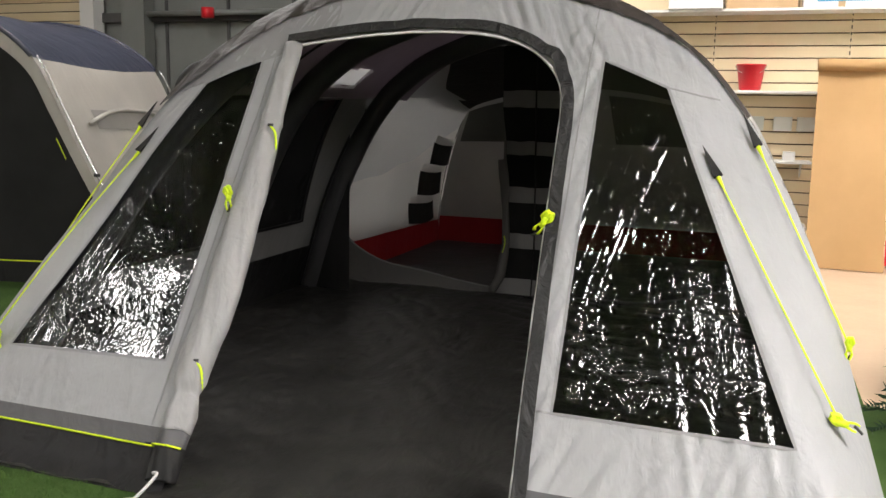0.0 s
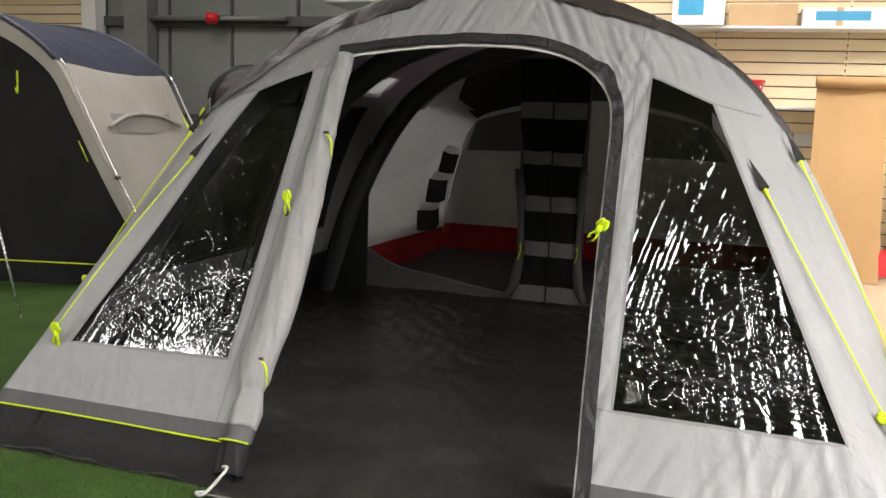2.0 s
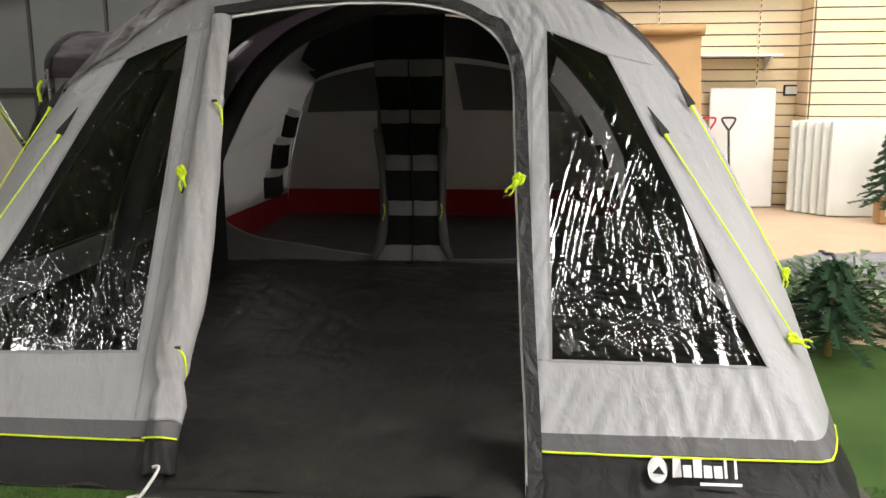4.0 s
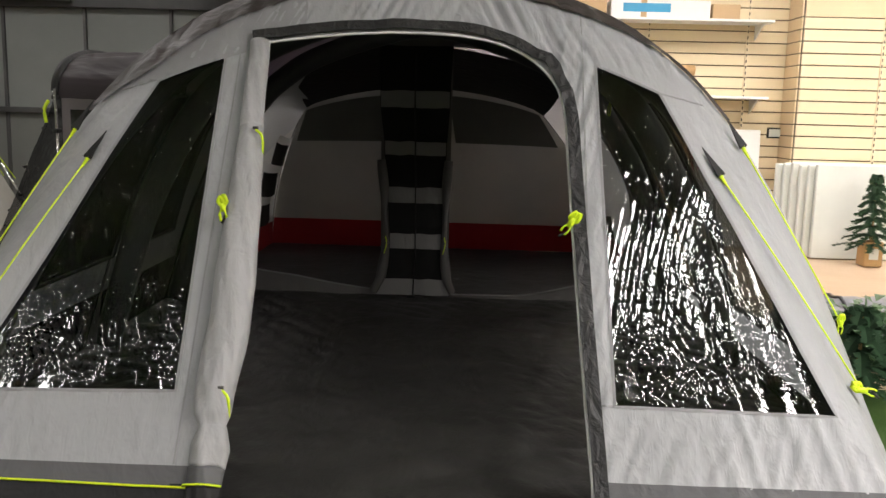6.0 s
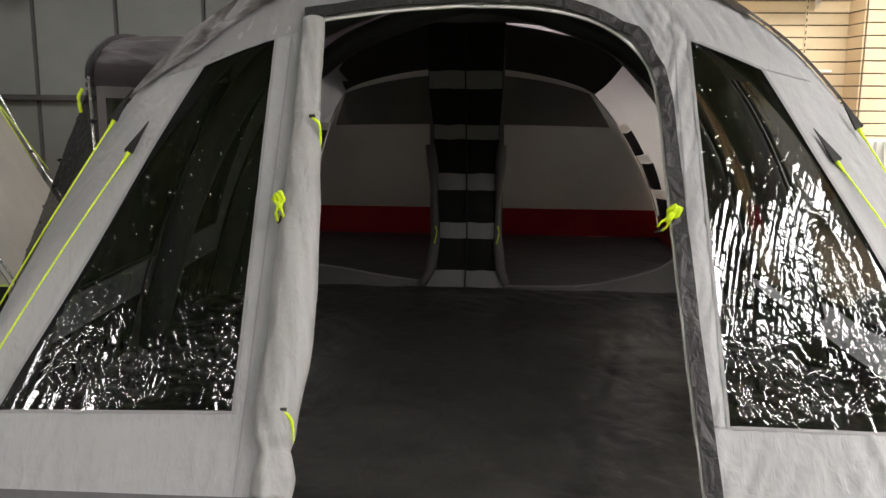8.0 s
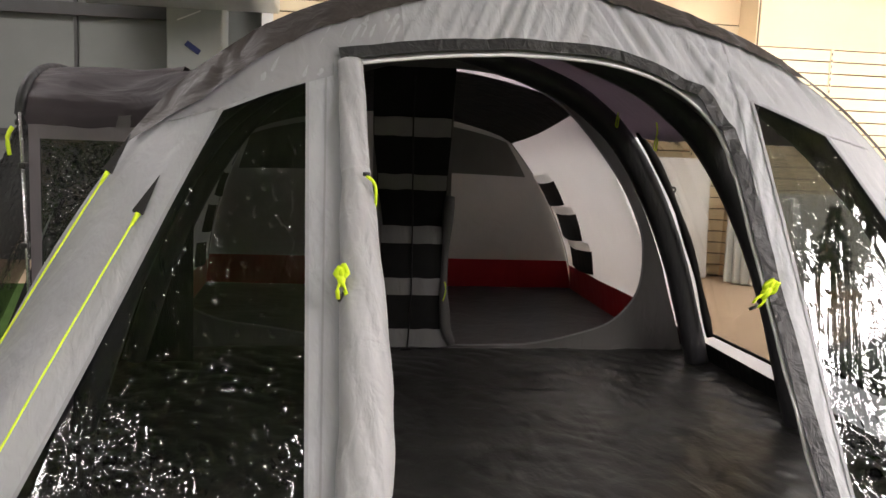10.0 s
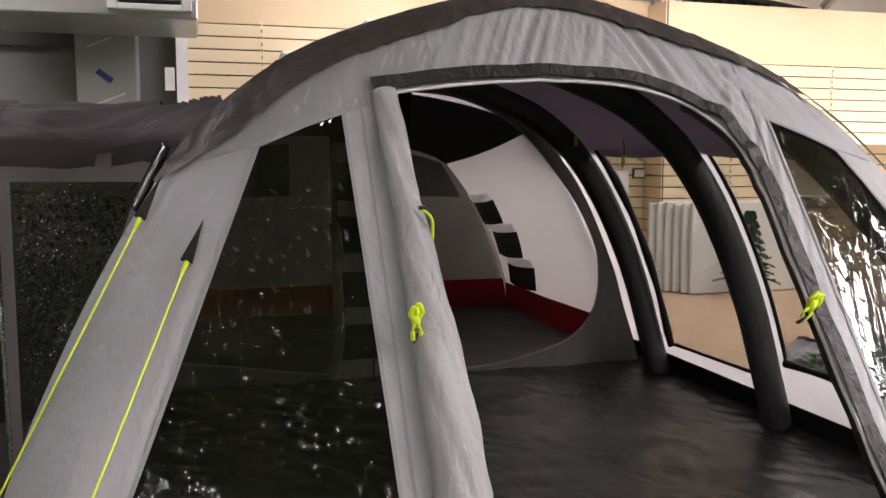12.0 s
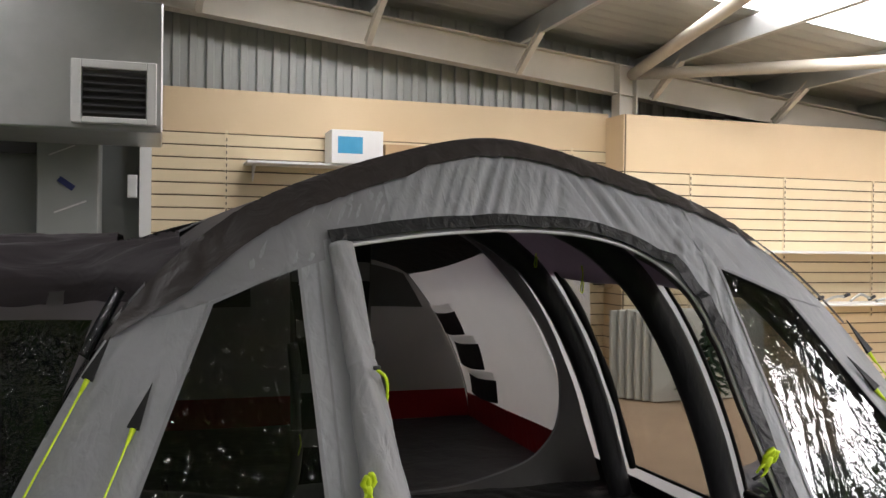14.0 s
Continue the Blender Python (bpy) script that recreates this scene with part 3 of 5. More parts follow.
for left in (True, False):
    part("band", sheet("band", band_outline(0.145, 0.205, left), [], 0.03, lambda w, z: front(w, z, 0.003), BAND), tent, "dark grey hem band")
    part("mud_flap", sheet("mud_flap", band_outline(0.0, 0.15, left), [], 0.03, lambda w, z: front(w, z, 0.006 * noise.noise(Vector((w * 6, z * 5, 2)))) + Vector((0, -0.05 * max(0, 0.06 - z) / 0.06, 0)), MUD), tent, "black mud flap")
    pts = [(-0.61 - i * (half_width(0.145) - 0.63) / 30, 0.142) for i in range(31)] if left else [(0.785 + i * (half_width(0.145) - 0.8) / 30, 0.142) for i in range(31)]
    part("piping", tube_mesh("piping", [front(w, z + 0.004 * math.sin(w * 3), 0.007) for w, z in pts], 0.0045, YELLOW, 6), tent, "neon yellow piping")

# zip cover and piping round the doorway
cover = [front(w + (0.03 if w > 0.6 else 0.0), z + (0.032 if w < 0.66 else 0.0), 0.016) for w, z in DOOR]
part("zip_cover", ribbon("zip_cover", cover, 0.055, ZIP, (0, -0.83, 0.56)), tent, "black creased zip cover")
part("door_piping", tube_mesh("door_piping", [front(w, z, 0.004) for w, z in DOOR], 0.007, PIPING, 6), tent, "pale edge tape")
# inner face of the door edge
jamb = [p for p in DOOR if p[0] > 0.5]
part("jamb_flap", mesh_of("jamb_flap", [front(w, z) + Vector((0.0, 0.01, 0)) for w, z in jamb] + [front(w, z) + Vector((0.05, 0.1, -0.02)) for w, z in jamb],
                          [(i, i + 1, len(jamb) + i + 1, len(jamb) + i) for i in range(len(jamb) - 1)], ZIP), tent)

roll_line = smooth_line([(-0.70, 1.835), (-0.685, 1.5), (-0.675, 1.40), (-0.66, 1.1), (-0.645, 0.7), (-0.66, 0.44), (-0.645, 0.3), (-0.645, 0.15), (-0.635, 0.03)], 120)


def roll_r(u):
    z = 1.835 - 1.685 * u
    r = float(np.interp(z, [0.15, 0.3, 0.43, 0.5, 0.75, 1.1, 1.38, 1.45, 1.8], [0.066, 0.074, 0.05, 0.07, 0.088, 0.075, 0.05, 0.055, 0.046]))
    return r + 0.004 * noise.noise(Vector((z * 9, 0, 31)))


def roll_piece(name, hi, lo, mat, parent, label=""):
    """A length of the rolled-up door between two heights, with long folds down it."""
    line = [(w, z) for w, z in roll_line if lo - 0.008 <= z <= hi + 0.008]
    ob = part(name, tube_mesh(name, [front(w, z, 0.012) for w, z in line], lambda u: roll_r((1.835 - (line[0][1] + (line[-1][1] - line[0][1]) * u)) / 1.685), mat, 36, True, 0.72), parent, label)
    for v in ob.data.vertices:
        a = 0.35 - ridge_noise(Vector((v.co.x * 20 + v.co.z * 4, v.co.y * 3, v.co.z * 1.3)))
        v.co += Vector((0.010 * a, -0.034 * a, 0))
    return ob


roll = roll_piece("door_roll", 1.84, 0.20, ROLLC, tent, "rolled-up grey door held by loops")
roll_piece("band", 0.20, 0.14, BAND, roll, "dark grey hem band")
roll_piece("mud_flap", 0.14, 0.03, MUD, roll, "black mud flap")
part("piping", tube_mesh("piping", [front(-0.645 + w, 0.142, 0.012 + 0.054 * math.sqrt(max(0, 1 - (w / 0.08) ** 2))) for w in np.linspace(-0.08, 0.07, 14)], 0.0045, YELLOW, 6), roll, "neon yellow piping")


def loop_cord(w, z, size=0.10, parent=None):
    p = front(w, z, 0.062)
    path = smooth_line([p + Vector((0, 0, 0)), p + Vector((0.03, -0.01, -0.03)), p + Vector((0.032, -0.01, -size)), p + Vector((0.018, -0.012, -size - 0.03)), p + Vector((0.012, -0.01, -size + 0.01))], 16)
    ob = part("tie_loop", tube_mesh("tie_loop", path, 0.006, YELLOW, 6), tent, "neon yellow tie loop")
    part("toggle", tube_mesh("toggle", [p + Vector((-0.012, 0, 0.006)), p + Vector((0.012, 0, 0.006))], 0.008, BLACKP, 6), ob)


loop_cord(-0.645, 1.41)
loop_cord(-0.625, 0.44)


def bow(name, p, size, tail=(0.0, 0.0, -1.0), label="knotted neon yellow ribbon"):
    """A bunched ribbon: a lumpy knot, two folded loops, two loose ends and a black toggle."""
    p, tail = Vector(p), Vector(tail).normalized()
    side, out = tail.cross(Vector((0, -1, 0))).normalized(), Vector((0, -0.83, 0.56))
    rnd = random.Random(int(p.x * 977) + 7)
    ob = part(name, tube_mesh(name, [p - tail * size * 0.32, p - tail * size * 0.1 + side * size * 0.05, p + tail * size * 0.12, p + tail * size * 0.36],
                              lambda u: size * (0.16 + 0.10 * math.sin(3.1 * u) + 0.02 * math.sin(19 * u)), YELLOW, 10, True, 0.7), tent, label)
    for s in (-1, 1):
        a, b = rnd.uniform(0.05, 0.11), rnd.uniform(0.22, 0.34)
        loop = [p, p - tail * size * b + side * s * size * a * 0.5 + out * size * 0.12, p - tail * size * (b + 0.18) + side * s * size * a + out * size * 0.16,
                p - tail * size * b * 0.5 + side * s * size * (a + 0.12) + out * size * 0.08, p + tail * size * 0.05]
        part("loop", tube_mesh("loop", smooth_line(loop, 18), size * 0.15, YELLOW, 8, True, 0.7), ob)
        end = [p, p + tail * size * 0.5 + side * s * size * 0.16 + out * size * 0.1, p + tail * size * rnd.uniform(0.6, 0.95) + side * s * size * rnd.uniform(0.08, 0.2)]
        part("tail", tube_mesh("tail", smooth_line(end, 10), size * 0.10, YELLOW, 6, True, 0.5), ob)
    q = p + tail * size * 0.55 - out * 0.004
    part("toggle", tube_mesh("toggle", [q - side * size * 0.1, q + tail * size * 0.25, q + tail * size * 0.42 + side * size * 0.1], size * 0.11, BLACKP, 8, True, 0.6), ob, "black toggle")
    return ob


bow("door_tie", front(-0.725, 1.085, 0.085), 0.075)
bow("door_tie", front(0.735, 1.09, 0.02), 0.085, (-0.6, 0, -0.8))


def guy_line(a, b, sag=0.0, patch_dir=None):
    """A yellow guy line from its black patch to a bundle near the ground."""
    a, b = Vector(a), Vector(b)
    d = (b - a).normalized()
    line = part("guy_line", tube_mesh("guy_line", [a + (b - a) * (i / 12) + Vector((0, -sag * math.sin(math.pi * i / 12), 0)) for i in range(13)], 0.0036, YELLOW, 6), tent, "neon yellow guy line on a black patch")
    part("knot", tube_mesh("knot", [a - d * 0.012, a + d * 0.012, a + d * 0.05], lambda u: 0.011 - 0.006 * u, YELLOW, 8), line)
    s = d.cross(Vector((0, -0.8, 0.6))).normalized()
    t = a - d * 0.16
    n = Vector((0, -0.8, 0.6)) * 0.012
    verts = [t, a + s * 0.018, a - s * 0.018, t + n * 0.3, a + s * 0.018 + n, a - s * 0.018 + n]
    part("patch", mesh_of("patch", verts, [(0, 1, 2), (3, 5, 4), (0, 3, 4, 1), (1, 4, 5, 2), (2, 5, 3, 0)], BLACK), line, "black webbing patch")
    return line


guy_line(front(-1.385, 1.29, 0.012), front(-1.74, 0.47, 0.05), 0.03)
guy_line(front(1.385, 1.29, 0.012), front(1.85, 0.49, 0.06), 0.03)
bow("guy_knot", front(-1.745, 0.45, 0.03), 0.085)
bow("guy_knot", front(1.86, 0.48, 0.05), 0.08, (0.9, -0.2, -0.25))
for s in (-1, 1):
    top, low = front(s * 1.525, 1.40, 0.03), Vector((C + s * 1.93, arch_y(0.62) - 0.05, 0.62)) if s < 0 else Vector((C + 1.90, arch_y(0.7) - 0.03, 0.70))
    guy_line(top, low, 0.02)
    bow("guy_knot", low, 0.06)

# outer shell: roof, side walls with windows, rear
MIDS = [4.4, 5.35, 6.75, 8.2, 9.9]


def roof_point(w, z, k):
    """k: 0 at the front arch, then 1 to 4 at the beams."""
    ys = [arch_y(z)] + MIDS[1:]
    i = min(int(k), 3)
    f = k - i
    y = ys[i] + (ys[i + 1] - ys[i]) * f
    drop = 0.035 * math.sin(math.pi * f) * max(0, (z - 0.6)) / 1.6
    return Vector((C - 0.03 * min(k, 2) / 2 + w * (1 - drop * 0.5), y, z - drop))


crown = [p for p in RING if p[1] >= 1.66]


def roof_uv(u, v):
    k = u * (len(crown) - 1)
    i = min(int(k), len(crown) - 2)
    f = k - i
    w, z = crown[i][0] * (1 - f) + crown[i + 1][0] * f, crown[i][1] * (1 - f) + crown[i + 1][1] * f
    p = roof_point(w, z, v * 4)
    p.z += 0.004 * noise.noise(Vector((p.x * 5, p.y * 3, 0)))
    return p


def roof_pane(p):
    """Where the clear pane is let into the roof."""
    return p.x < C and 5.5 < p.y < 6.12 and 1.70 < p.z < 1.84


def bed_side(p):
    """The left roof shoulder over the bedroom, made pale to let light in."""
    return p.x < C and p.y > 6.8 and p.z < 1.95


part("roof", grid_mesh("roof", roof_uv, 100, 90, CHARCOAL, lambda u, v: not roof_pane(roof_uv(u, v)) and not bed_side(roof_uv(u, v))), tent, "charcoal roof cloth")
# Unseen pale patch in place of charcoal roof, added to brighten the bedroom.
part("bright_roof_patch", grid_mesh("bright_roof_patch", roof_uv, 100, 90, SIDE, lambda u, v: bed_side(roof_uv(u, v))), tent, "pale patch added in the roof to let light into the bedroom")
part("roof_lining", grid_mesh("roof_lining", lambda u, v: roof_uv(u, v * 0.60) - Vector((0, 0, 0.03)), 100, 70, CEILING, lambda u, v: not roof_pane(roof_uv(u, v * 0.60))), tent, "mauve-grey roof lining")


def sleeve_k(w, z):
    """How much of its full width the edge sleeve has: it tapers down the sides, sooner on the right."""
    return min(1.25, (z - 1.5) / 0.2) if w < -0.4 else (min(1, (z - 1.5) / 0.25) if w < 0.3 else 0.12 + 0.88 * max(0.0, min(1.0, (z - 1.85) / 0.3)))


outer = [p for p in RING if p[1] > 1.5]
inner = [(w * (1 - 0.045 * sleeve_k(w, z)), z * (1 - 0.035 * sleeve_k(w, z))) for w, z in outer]
part("arch_sleeve", sheet("arch_sleeve", [(w * 1.004, z * 1.003) for w, z in outer] + inner[::-1], [], 0.03, lambda w, z: front(w, min(z, 2.279), 0.016 - 0.75 * min(0.0, folds(w, min(z, 2.279)))) + Vector((0, 0, max(0, z - 2.279))), SLEEVE), tent, "charcoal edge sleeve over the front air beam")

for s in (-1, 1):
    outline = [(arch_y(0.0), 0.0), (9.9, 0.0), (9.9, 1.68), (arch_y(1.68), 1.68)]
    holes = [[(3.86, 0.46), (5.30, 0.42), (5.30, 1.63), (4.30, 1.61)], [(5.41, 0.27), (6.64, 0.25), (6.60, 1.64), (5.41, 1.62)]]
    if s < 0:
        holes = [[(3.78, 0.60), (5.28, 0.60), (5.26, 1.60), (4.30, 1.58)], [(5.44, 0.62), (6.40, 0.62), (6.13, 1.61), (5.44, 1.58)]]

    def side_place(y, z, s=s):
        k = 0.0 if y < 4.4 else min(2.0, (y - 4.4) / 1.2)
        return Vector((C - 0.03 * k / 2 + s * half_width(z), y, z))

    # Left wall: darkened cloth in front, plain pale cloth beside the bedroom.
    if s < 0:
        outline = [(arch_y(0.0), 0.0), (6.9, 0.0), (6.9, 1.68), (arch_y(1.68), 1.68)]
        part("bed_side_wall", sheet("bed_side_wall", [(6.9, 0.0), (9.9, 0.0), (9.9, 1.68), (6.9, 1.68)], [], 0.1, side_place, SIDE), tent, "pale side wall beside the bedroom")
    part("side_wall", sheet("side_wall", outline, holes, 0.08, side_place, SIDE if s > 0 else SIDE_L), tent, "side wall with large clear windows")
    for h in holes:
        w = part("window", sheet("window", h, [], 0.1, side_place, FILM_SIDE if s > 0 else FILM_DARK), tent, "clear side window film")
        loop = [side_place(*p) - Vector((s * 0.012, 0, 0)) for p in resample(h, 0.12)]
        part("window_edge", tube_mesh("window_edge", loop + loop[:1], 0.012, BLACK, 6, False), tent, "black window seam")
    part("inner_flap", sheet("inner_flap", [(6.96, 0.02), (7.13, 0.02), (7.13, 1.66), (6.96, 1.66)], [], 0.12, lambda y, z, s=s: side_place(y, z) - Vector((s * 0.02, 0, 0)), BEDGREY), tent, "dark grey inner flap")
    part("skirt", sheet("skirt", [(3.5, 0.0), (9.9, 0.0), (9.9, 0.15 if s > 0 else 0.38), (3.5, 0.15 if s > 0 else 0.38)], [], 0.15, lambda y, z, s=s: side_place(y, z) - Vector((s * 0.01, 0, 0)), MUD), tent, "black inner skirt")
    edge = [side_place(6.60 - 0.03 * t, 0.24 + 1.42 * t) - Vector((s * 0.035, 0, 0)) for t in np.linspace(0, 1, 14)] if s > 0 else [side_place(5.52 - 0.05 * t, 0.55 + 1.0 * t) - Vector((s * 0.035, 0, 0)) for t in np.linspace(0, 1, 14)]
    part("rolled_blind", tube_mesh("rolled_blind", edge, lambda u: 0.026 + 0.005 * math.sin(u * 17), BLACK if s > 0 else BEDGREY, 10), tent, "dark rolled window blind")
    if s > 0:
        part("rolled_blind", tube_mesh("rolled_blind", [side_place(3.9 + 1.38 * t, 0.45 - 0.03 * t) - Vector((0.03, 0, 0)) for t in np.linspace(0, 1, 14)], lambda u: 0.024 + 0.006 * math.sin(u * 13), BLACK, 10), tent, "black rolled window blind")
rear = [(p[0], p[1]) for p in RING]
part("rear_wall", sheet("rear_wall", rear, [], 0.2, lambda w, z: Vector((C - 0.03 + w, 9.9, z)), SIDE), tent, "grey rear wall")


# air beams inside
def air_beam(y, inset, r, shift):
    ring = []
    for w, z in RING:
        k = 1 - inset / 2.1
        ring.append(Vector((C + shift + w * k, y, z * (2.28 - inset) / 2.28 + 0.02)))
    ob = part("air_beam", tube_mesh("air_beam", ring, r, TUBE, 14), tent, "dark grey inflated air beam")
    return ob


for y, sh in ((5.35, -0.03), (6.72, -0.04)):
    air_beam(y, 0.12, 0.085, sh)
ring0 = [Vector((C + w * 0.945, arch_y(z) + 0.10, z * 0.95)) for w, z in RING]
part("air_beam", tube_mesh("air_beam", ring0, 0.08, TUBE, 14), tent, "dark grey front air beam")
for y in (4.85, 5.05):
    part("strap", tube_mesh("strap", [roof_point(w, z, 0.4 + (y - 4.85)) - Vector((0, 0, 0.05)) for w, z in RING if z > 1.7], 0.008, BLACK, 6), tent, "black lining strap")

for w0 in (0.55, 0.85, 1.12):
    part("strap", tube_mesh("strap", [roof_point(w0, float(np.interp(w0, [p[0] for p in HALF[::-1]], [p[1] for p in HALF[::-1]])), k) - Vector((0, 0, 0.055)) for k in np.linspace(0.15, 0.62, 8)], 0.008, BLACK, 6), tent, "black lining strap")
part("roof_window", grid_mesh("roof_window", lambda u, v: Vector((C - half_width(1.68 + 0.18 * v) + 0.015, 5.46 + 0.70 * u, 1.68 + 0.18 * v)), 8, 4, SIDE), tent, "pale translucent roof pane")

# groundsheet
def floor_sheet(u, v):
    x = C - 0.02 + (-2.08 + 4.16 * u)
    y = 2.86 + 4.4 * v
    z = 0.004 + 0.014 * abs(noise.noise(Vector((x * 1.6, y * 2.6, 1)))) + 0.016 * abs(noise.noise(Vector((x * 1.1 + y * 2.3, y * 0.7 - x * 0.6, 6)))) + 0.004 * noise.noise(Vector((x * 6, y * 2, 4))) + 0.016 * ridge_noise(Vector((x * 5 + y * 3.5, y * 3 - x * 2, 12))) + 0.004 * ridge_noise(Vector((x * 9 - y * 2, y * 8, 15)))
    return (x, y, z)


part("groundsheet", grid_mesh("groundsheet", floor_sheet, 230, 250, SHEET), tent, "black creased groundsheet")
door_sill = [(-0.68, 0.0), (0.80, 0.07), (0.80, 0.2), (-0.68, 0.2)]
part("sill_flap", sheet("sill_flap", door_sill, [], 0.04, lambda u, v: (C + u, 2.775 + v, 0.010 + 0.008 * noise.noise(Vector((u * 5, v * 5, 9)))), SHEET), tent, "black doorway flap")
part("sill_edge", tube_mesh("sill_edge", [(C + u, 2.772 + 0.07 * (u + 0.68) / 1.48, 0.012) for u in np.linspace(-0.68, 0.8, 30)], 0.005, POCKET, 6), tent, "grey sill tape")
peg = part("peg_loop", tube_mesh("peg_loop", smooth_line([(C - 0.66, 2.79, 0.015), (C - 0.69, 2.76, 0.02), (C - 0.64, 2.74, 0.03), (C - 0.60, 2.84, 0.10), (C - 0.63, 2.86, 0.10)], 16), 0.007, PIPING, 6), tent, "pale peg loop")

# ---- bedroom inside the tent ----
bedroom = thing("bedroom_pod", "hanging two-room bedroom pod with pale walls and red floor edge", "inner tent")
LEFT_OPEN = smooth_line([(-1.90, 0.06), (-2.25, 0.10), (-2.61, 0.16), (-3.0, 0.22), (-3.30, 0.38), (-3.42, 0.6), (-3.43, 0.9), (-3.36, 1.15), (-3.2, 1.42), (-2.85, 1.77), (-2.45, 2.0), (-1.92, 2.07)], 44)
RIGHT_OPEN = smooth_line([(-1.34, 2.07), (-0.95, 2.02), (-0.53, 1.82), (-0.12, 1.37), (0.10, 0.98), (0.15, 0.72), (0.12, 0.46), (-0.02, 0.27), (-0.22, 0.165), (-0.65, 0.06), (-1.03, 0.04), (-1.34, 0.04)], 44)
LEFT_OPEN, RIGHT_OPEN = [tuple(map(float, p)) for p in LEFT_OPEN], [tuple(map(float, p)) for p in RIGHT_OPEN]
front_ring = [(C - 0.04 + w * 0.965, z * 0.965) for w, z in RING]
part("front_wall", sheet("front_wall", front_ring, [LEFT_OPEN, RIGHT_OPEN], 0.06, lambda x, z: Vector((x, 7.12 + 0.02 * noise.noise(Vector((x * 3, 0, z * 3))), z)), BEDGREY), bedroom, "grey front wall with two rounded openings")
for line in (LEFT_OPEN, RIGHT_OPEN):
    part("opening_edge", tube_mesh("opening_edge", [(x, 7.11, z) for x, z in line], 0.008, POCKET, 6), bedroom, "pale bound edge")

XL, XR, ZT = -3.0, -0.42, 1.53


def bed_wall(s):
    def place(u, v):
        yb = 9.72 - 0.32 * v
        y = 7.15 + (yb - 7.15) * u
        zt = 1.80 - 0.27 * u
        z = 0.02 + (zt - 0.02) * v
        foot, top = (0.36, -0.42) if s > 0 else (-3.42, -3.0)
        x = foot + (top - foot) * (0.35 * v + 0.65 * v * v)
        x += s * (0.03 * math.sin(math.pi * v) + 0.012 * noise.noise(Vector((y * 2, z * 2, s))))
        return Vector((x, y, z))
    return place


for s in (-1, 1):
    f = bed_wall(s)
    v0 = 0.17
    part("side_wall", grid_mesh("side_wall", lambda u, v: f(u, v0 + (1 - v0) * v), 24, 24, BED), bedroom, "pale cream side wall")
    part("floor_edge", grid_mesh("floor_edge", lambda u, v: f(u, v * v0) - Vector((s * 0.004, 0, 0)), 24, 4, RED), bedroom, "red bathtub floor edge")


def back_place(u, v, lift=0.0):
    """u across 0..1, v up 0..1."""
    z = 0.02 + v * (1.53 - 0.02)
    a, b = -3.42 + 0.42 * (0.35 * v + 0.65 * v * v), 0.36 - 0.78 * (0.35 * v + 0.65 * v * v)
    x = a + (b - a) * u
    crest = 0.26 * math.sin(math.pi * u) ** 0.7 * max(0, v - 0.75) / 0.25
    return Vector((x, 9.72 - 0.32 * v - lift + 0.012 * noise.noise(Vector((x * 2, z * 2, 8))), z + crest))


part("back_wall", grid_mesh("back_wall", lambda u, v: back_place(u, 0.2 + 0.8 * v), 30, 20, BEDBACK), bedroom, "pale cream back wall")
part("floor_edge", grid_mesh("floor_edge", lambda u, v: back_place(u, 0.2 * v, 0.004), 30, 4, RED), bedroom, "red bathtub floor edge")
for a, b in ((0.02, 0.40), (0.60, 0.97)):
    part("blind", grid_mesh("blind", lambda u, v: back_place(a + (b - a) * u, 0.775 + 0.2 * v, 0.012), 12, 6, BLIND), bedroom, "olive-grey window blind")
part("bedroom_floor", grid_mesh("bedroom_floor", lambda u, v: (-3.42 + 3.78 * u, 7.14 + 2.6 * v, 0.02 + 0.012 * noise.noise(Vector((u * 9, v * 7, 3)))), 40, 30, BEDFLOOR), bedroom, "dark grey bedroom floor")


def bed_roof(u, v):
    x = -3.0 + 2.58 * u
    crest = math.sin(math.pi * u) ** 0.7
    z0, z1 = 1.80 + 0.27 * crest, 1.53 + 0.26 * crest
    return (x, 7.15 + 2.25 * v, z0 + (z1 - z0) * v - 0.03 * math.sin(math.pi * v))


part("roof", grid_mesh("roof", bed_roof, 24, 16, BLACK), bedroom, "black bedroom roof")

# stacked corner pockets
for s in (-1, 1):
    f = bed_wall(s)
    for v0, v1, u0, u1 in ((0.60, 0.745, 0.74, 0.995), (0.385, 0.55, 0.67, 0.95), (0.19, 0.335, 0.61, 0.91)):
        part("pocket", grid_mesh("pocket", lambda u, v: f(u0 + (u1 - u0) * u + 0.03 * (0.5 - v), v0 + (v1 - v0) * v - 0.012 * math.sin(math.pi * u)) - Vector((s * (0.012 + 0.03 * math.sin(math.pi * u) * (1.2 - v)), 0, 0)), 8, 6, PMESH), bedroom, "dark mesh corner pocket")
        part("pocket_band", grid_mesh("pocket_band", lambda u, v: f(u0 + (u1 - u0) * u, v1 + 0.05 * v - 0.012 * math.sin(math.pi * u)) - Vector((s * (0.014 + 0.04 * math.sin(math.pi * u) * (1 - 0.6 * v)), 0, 0)), 8, 3, BED), bedroom, "pale pocket hem")
    part("corner_seam", tube_mesh("corner_seam", [f(1.0, v) - Vector((s * 0.006, 0.006, 0)) for v in np.linspace(0.16, 1, 16)], 0.005, POCKET, 6), bedroom)
    part("top_seam", tube_mesh("top_seam", [f(u, 1.0) - Vector((s * 0.006, 0, 0.004)) for u in np.linspace(0, 1, 14)], 0.006, BEDGREY, 6), bedroom)

# organiser in the middle of the pod
organiser = thing("hanging_organiser", "tall black mesh organiser with grey pocket trims", "organiser")


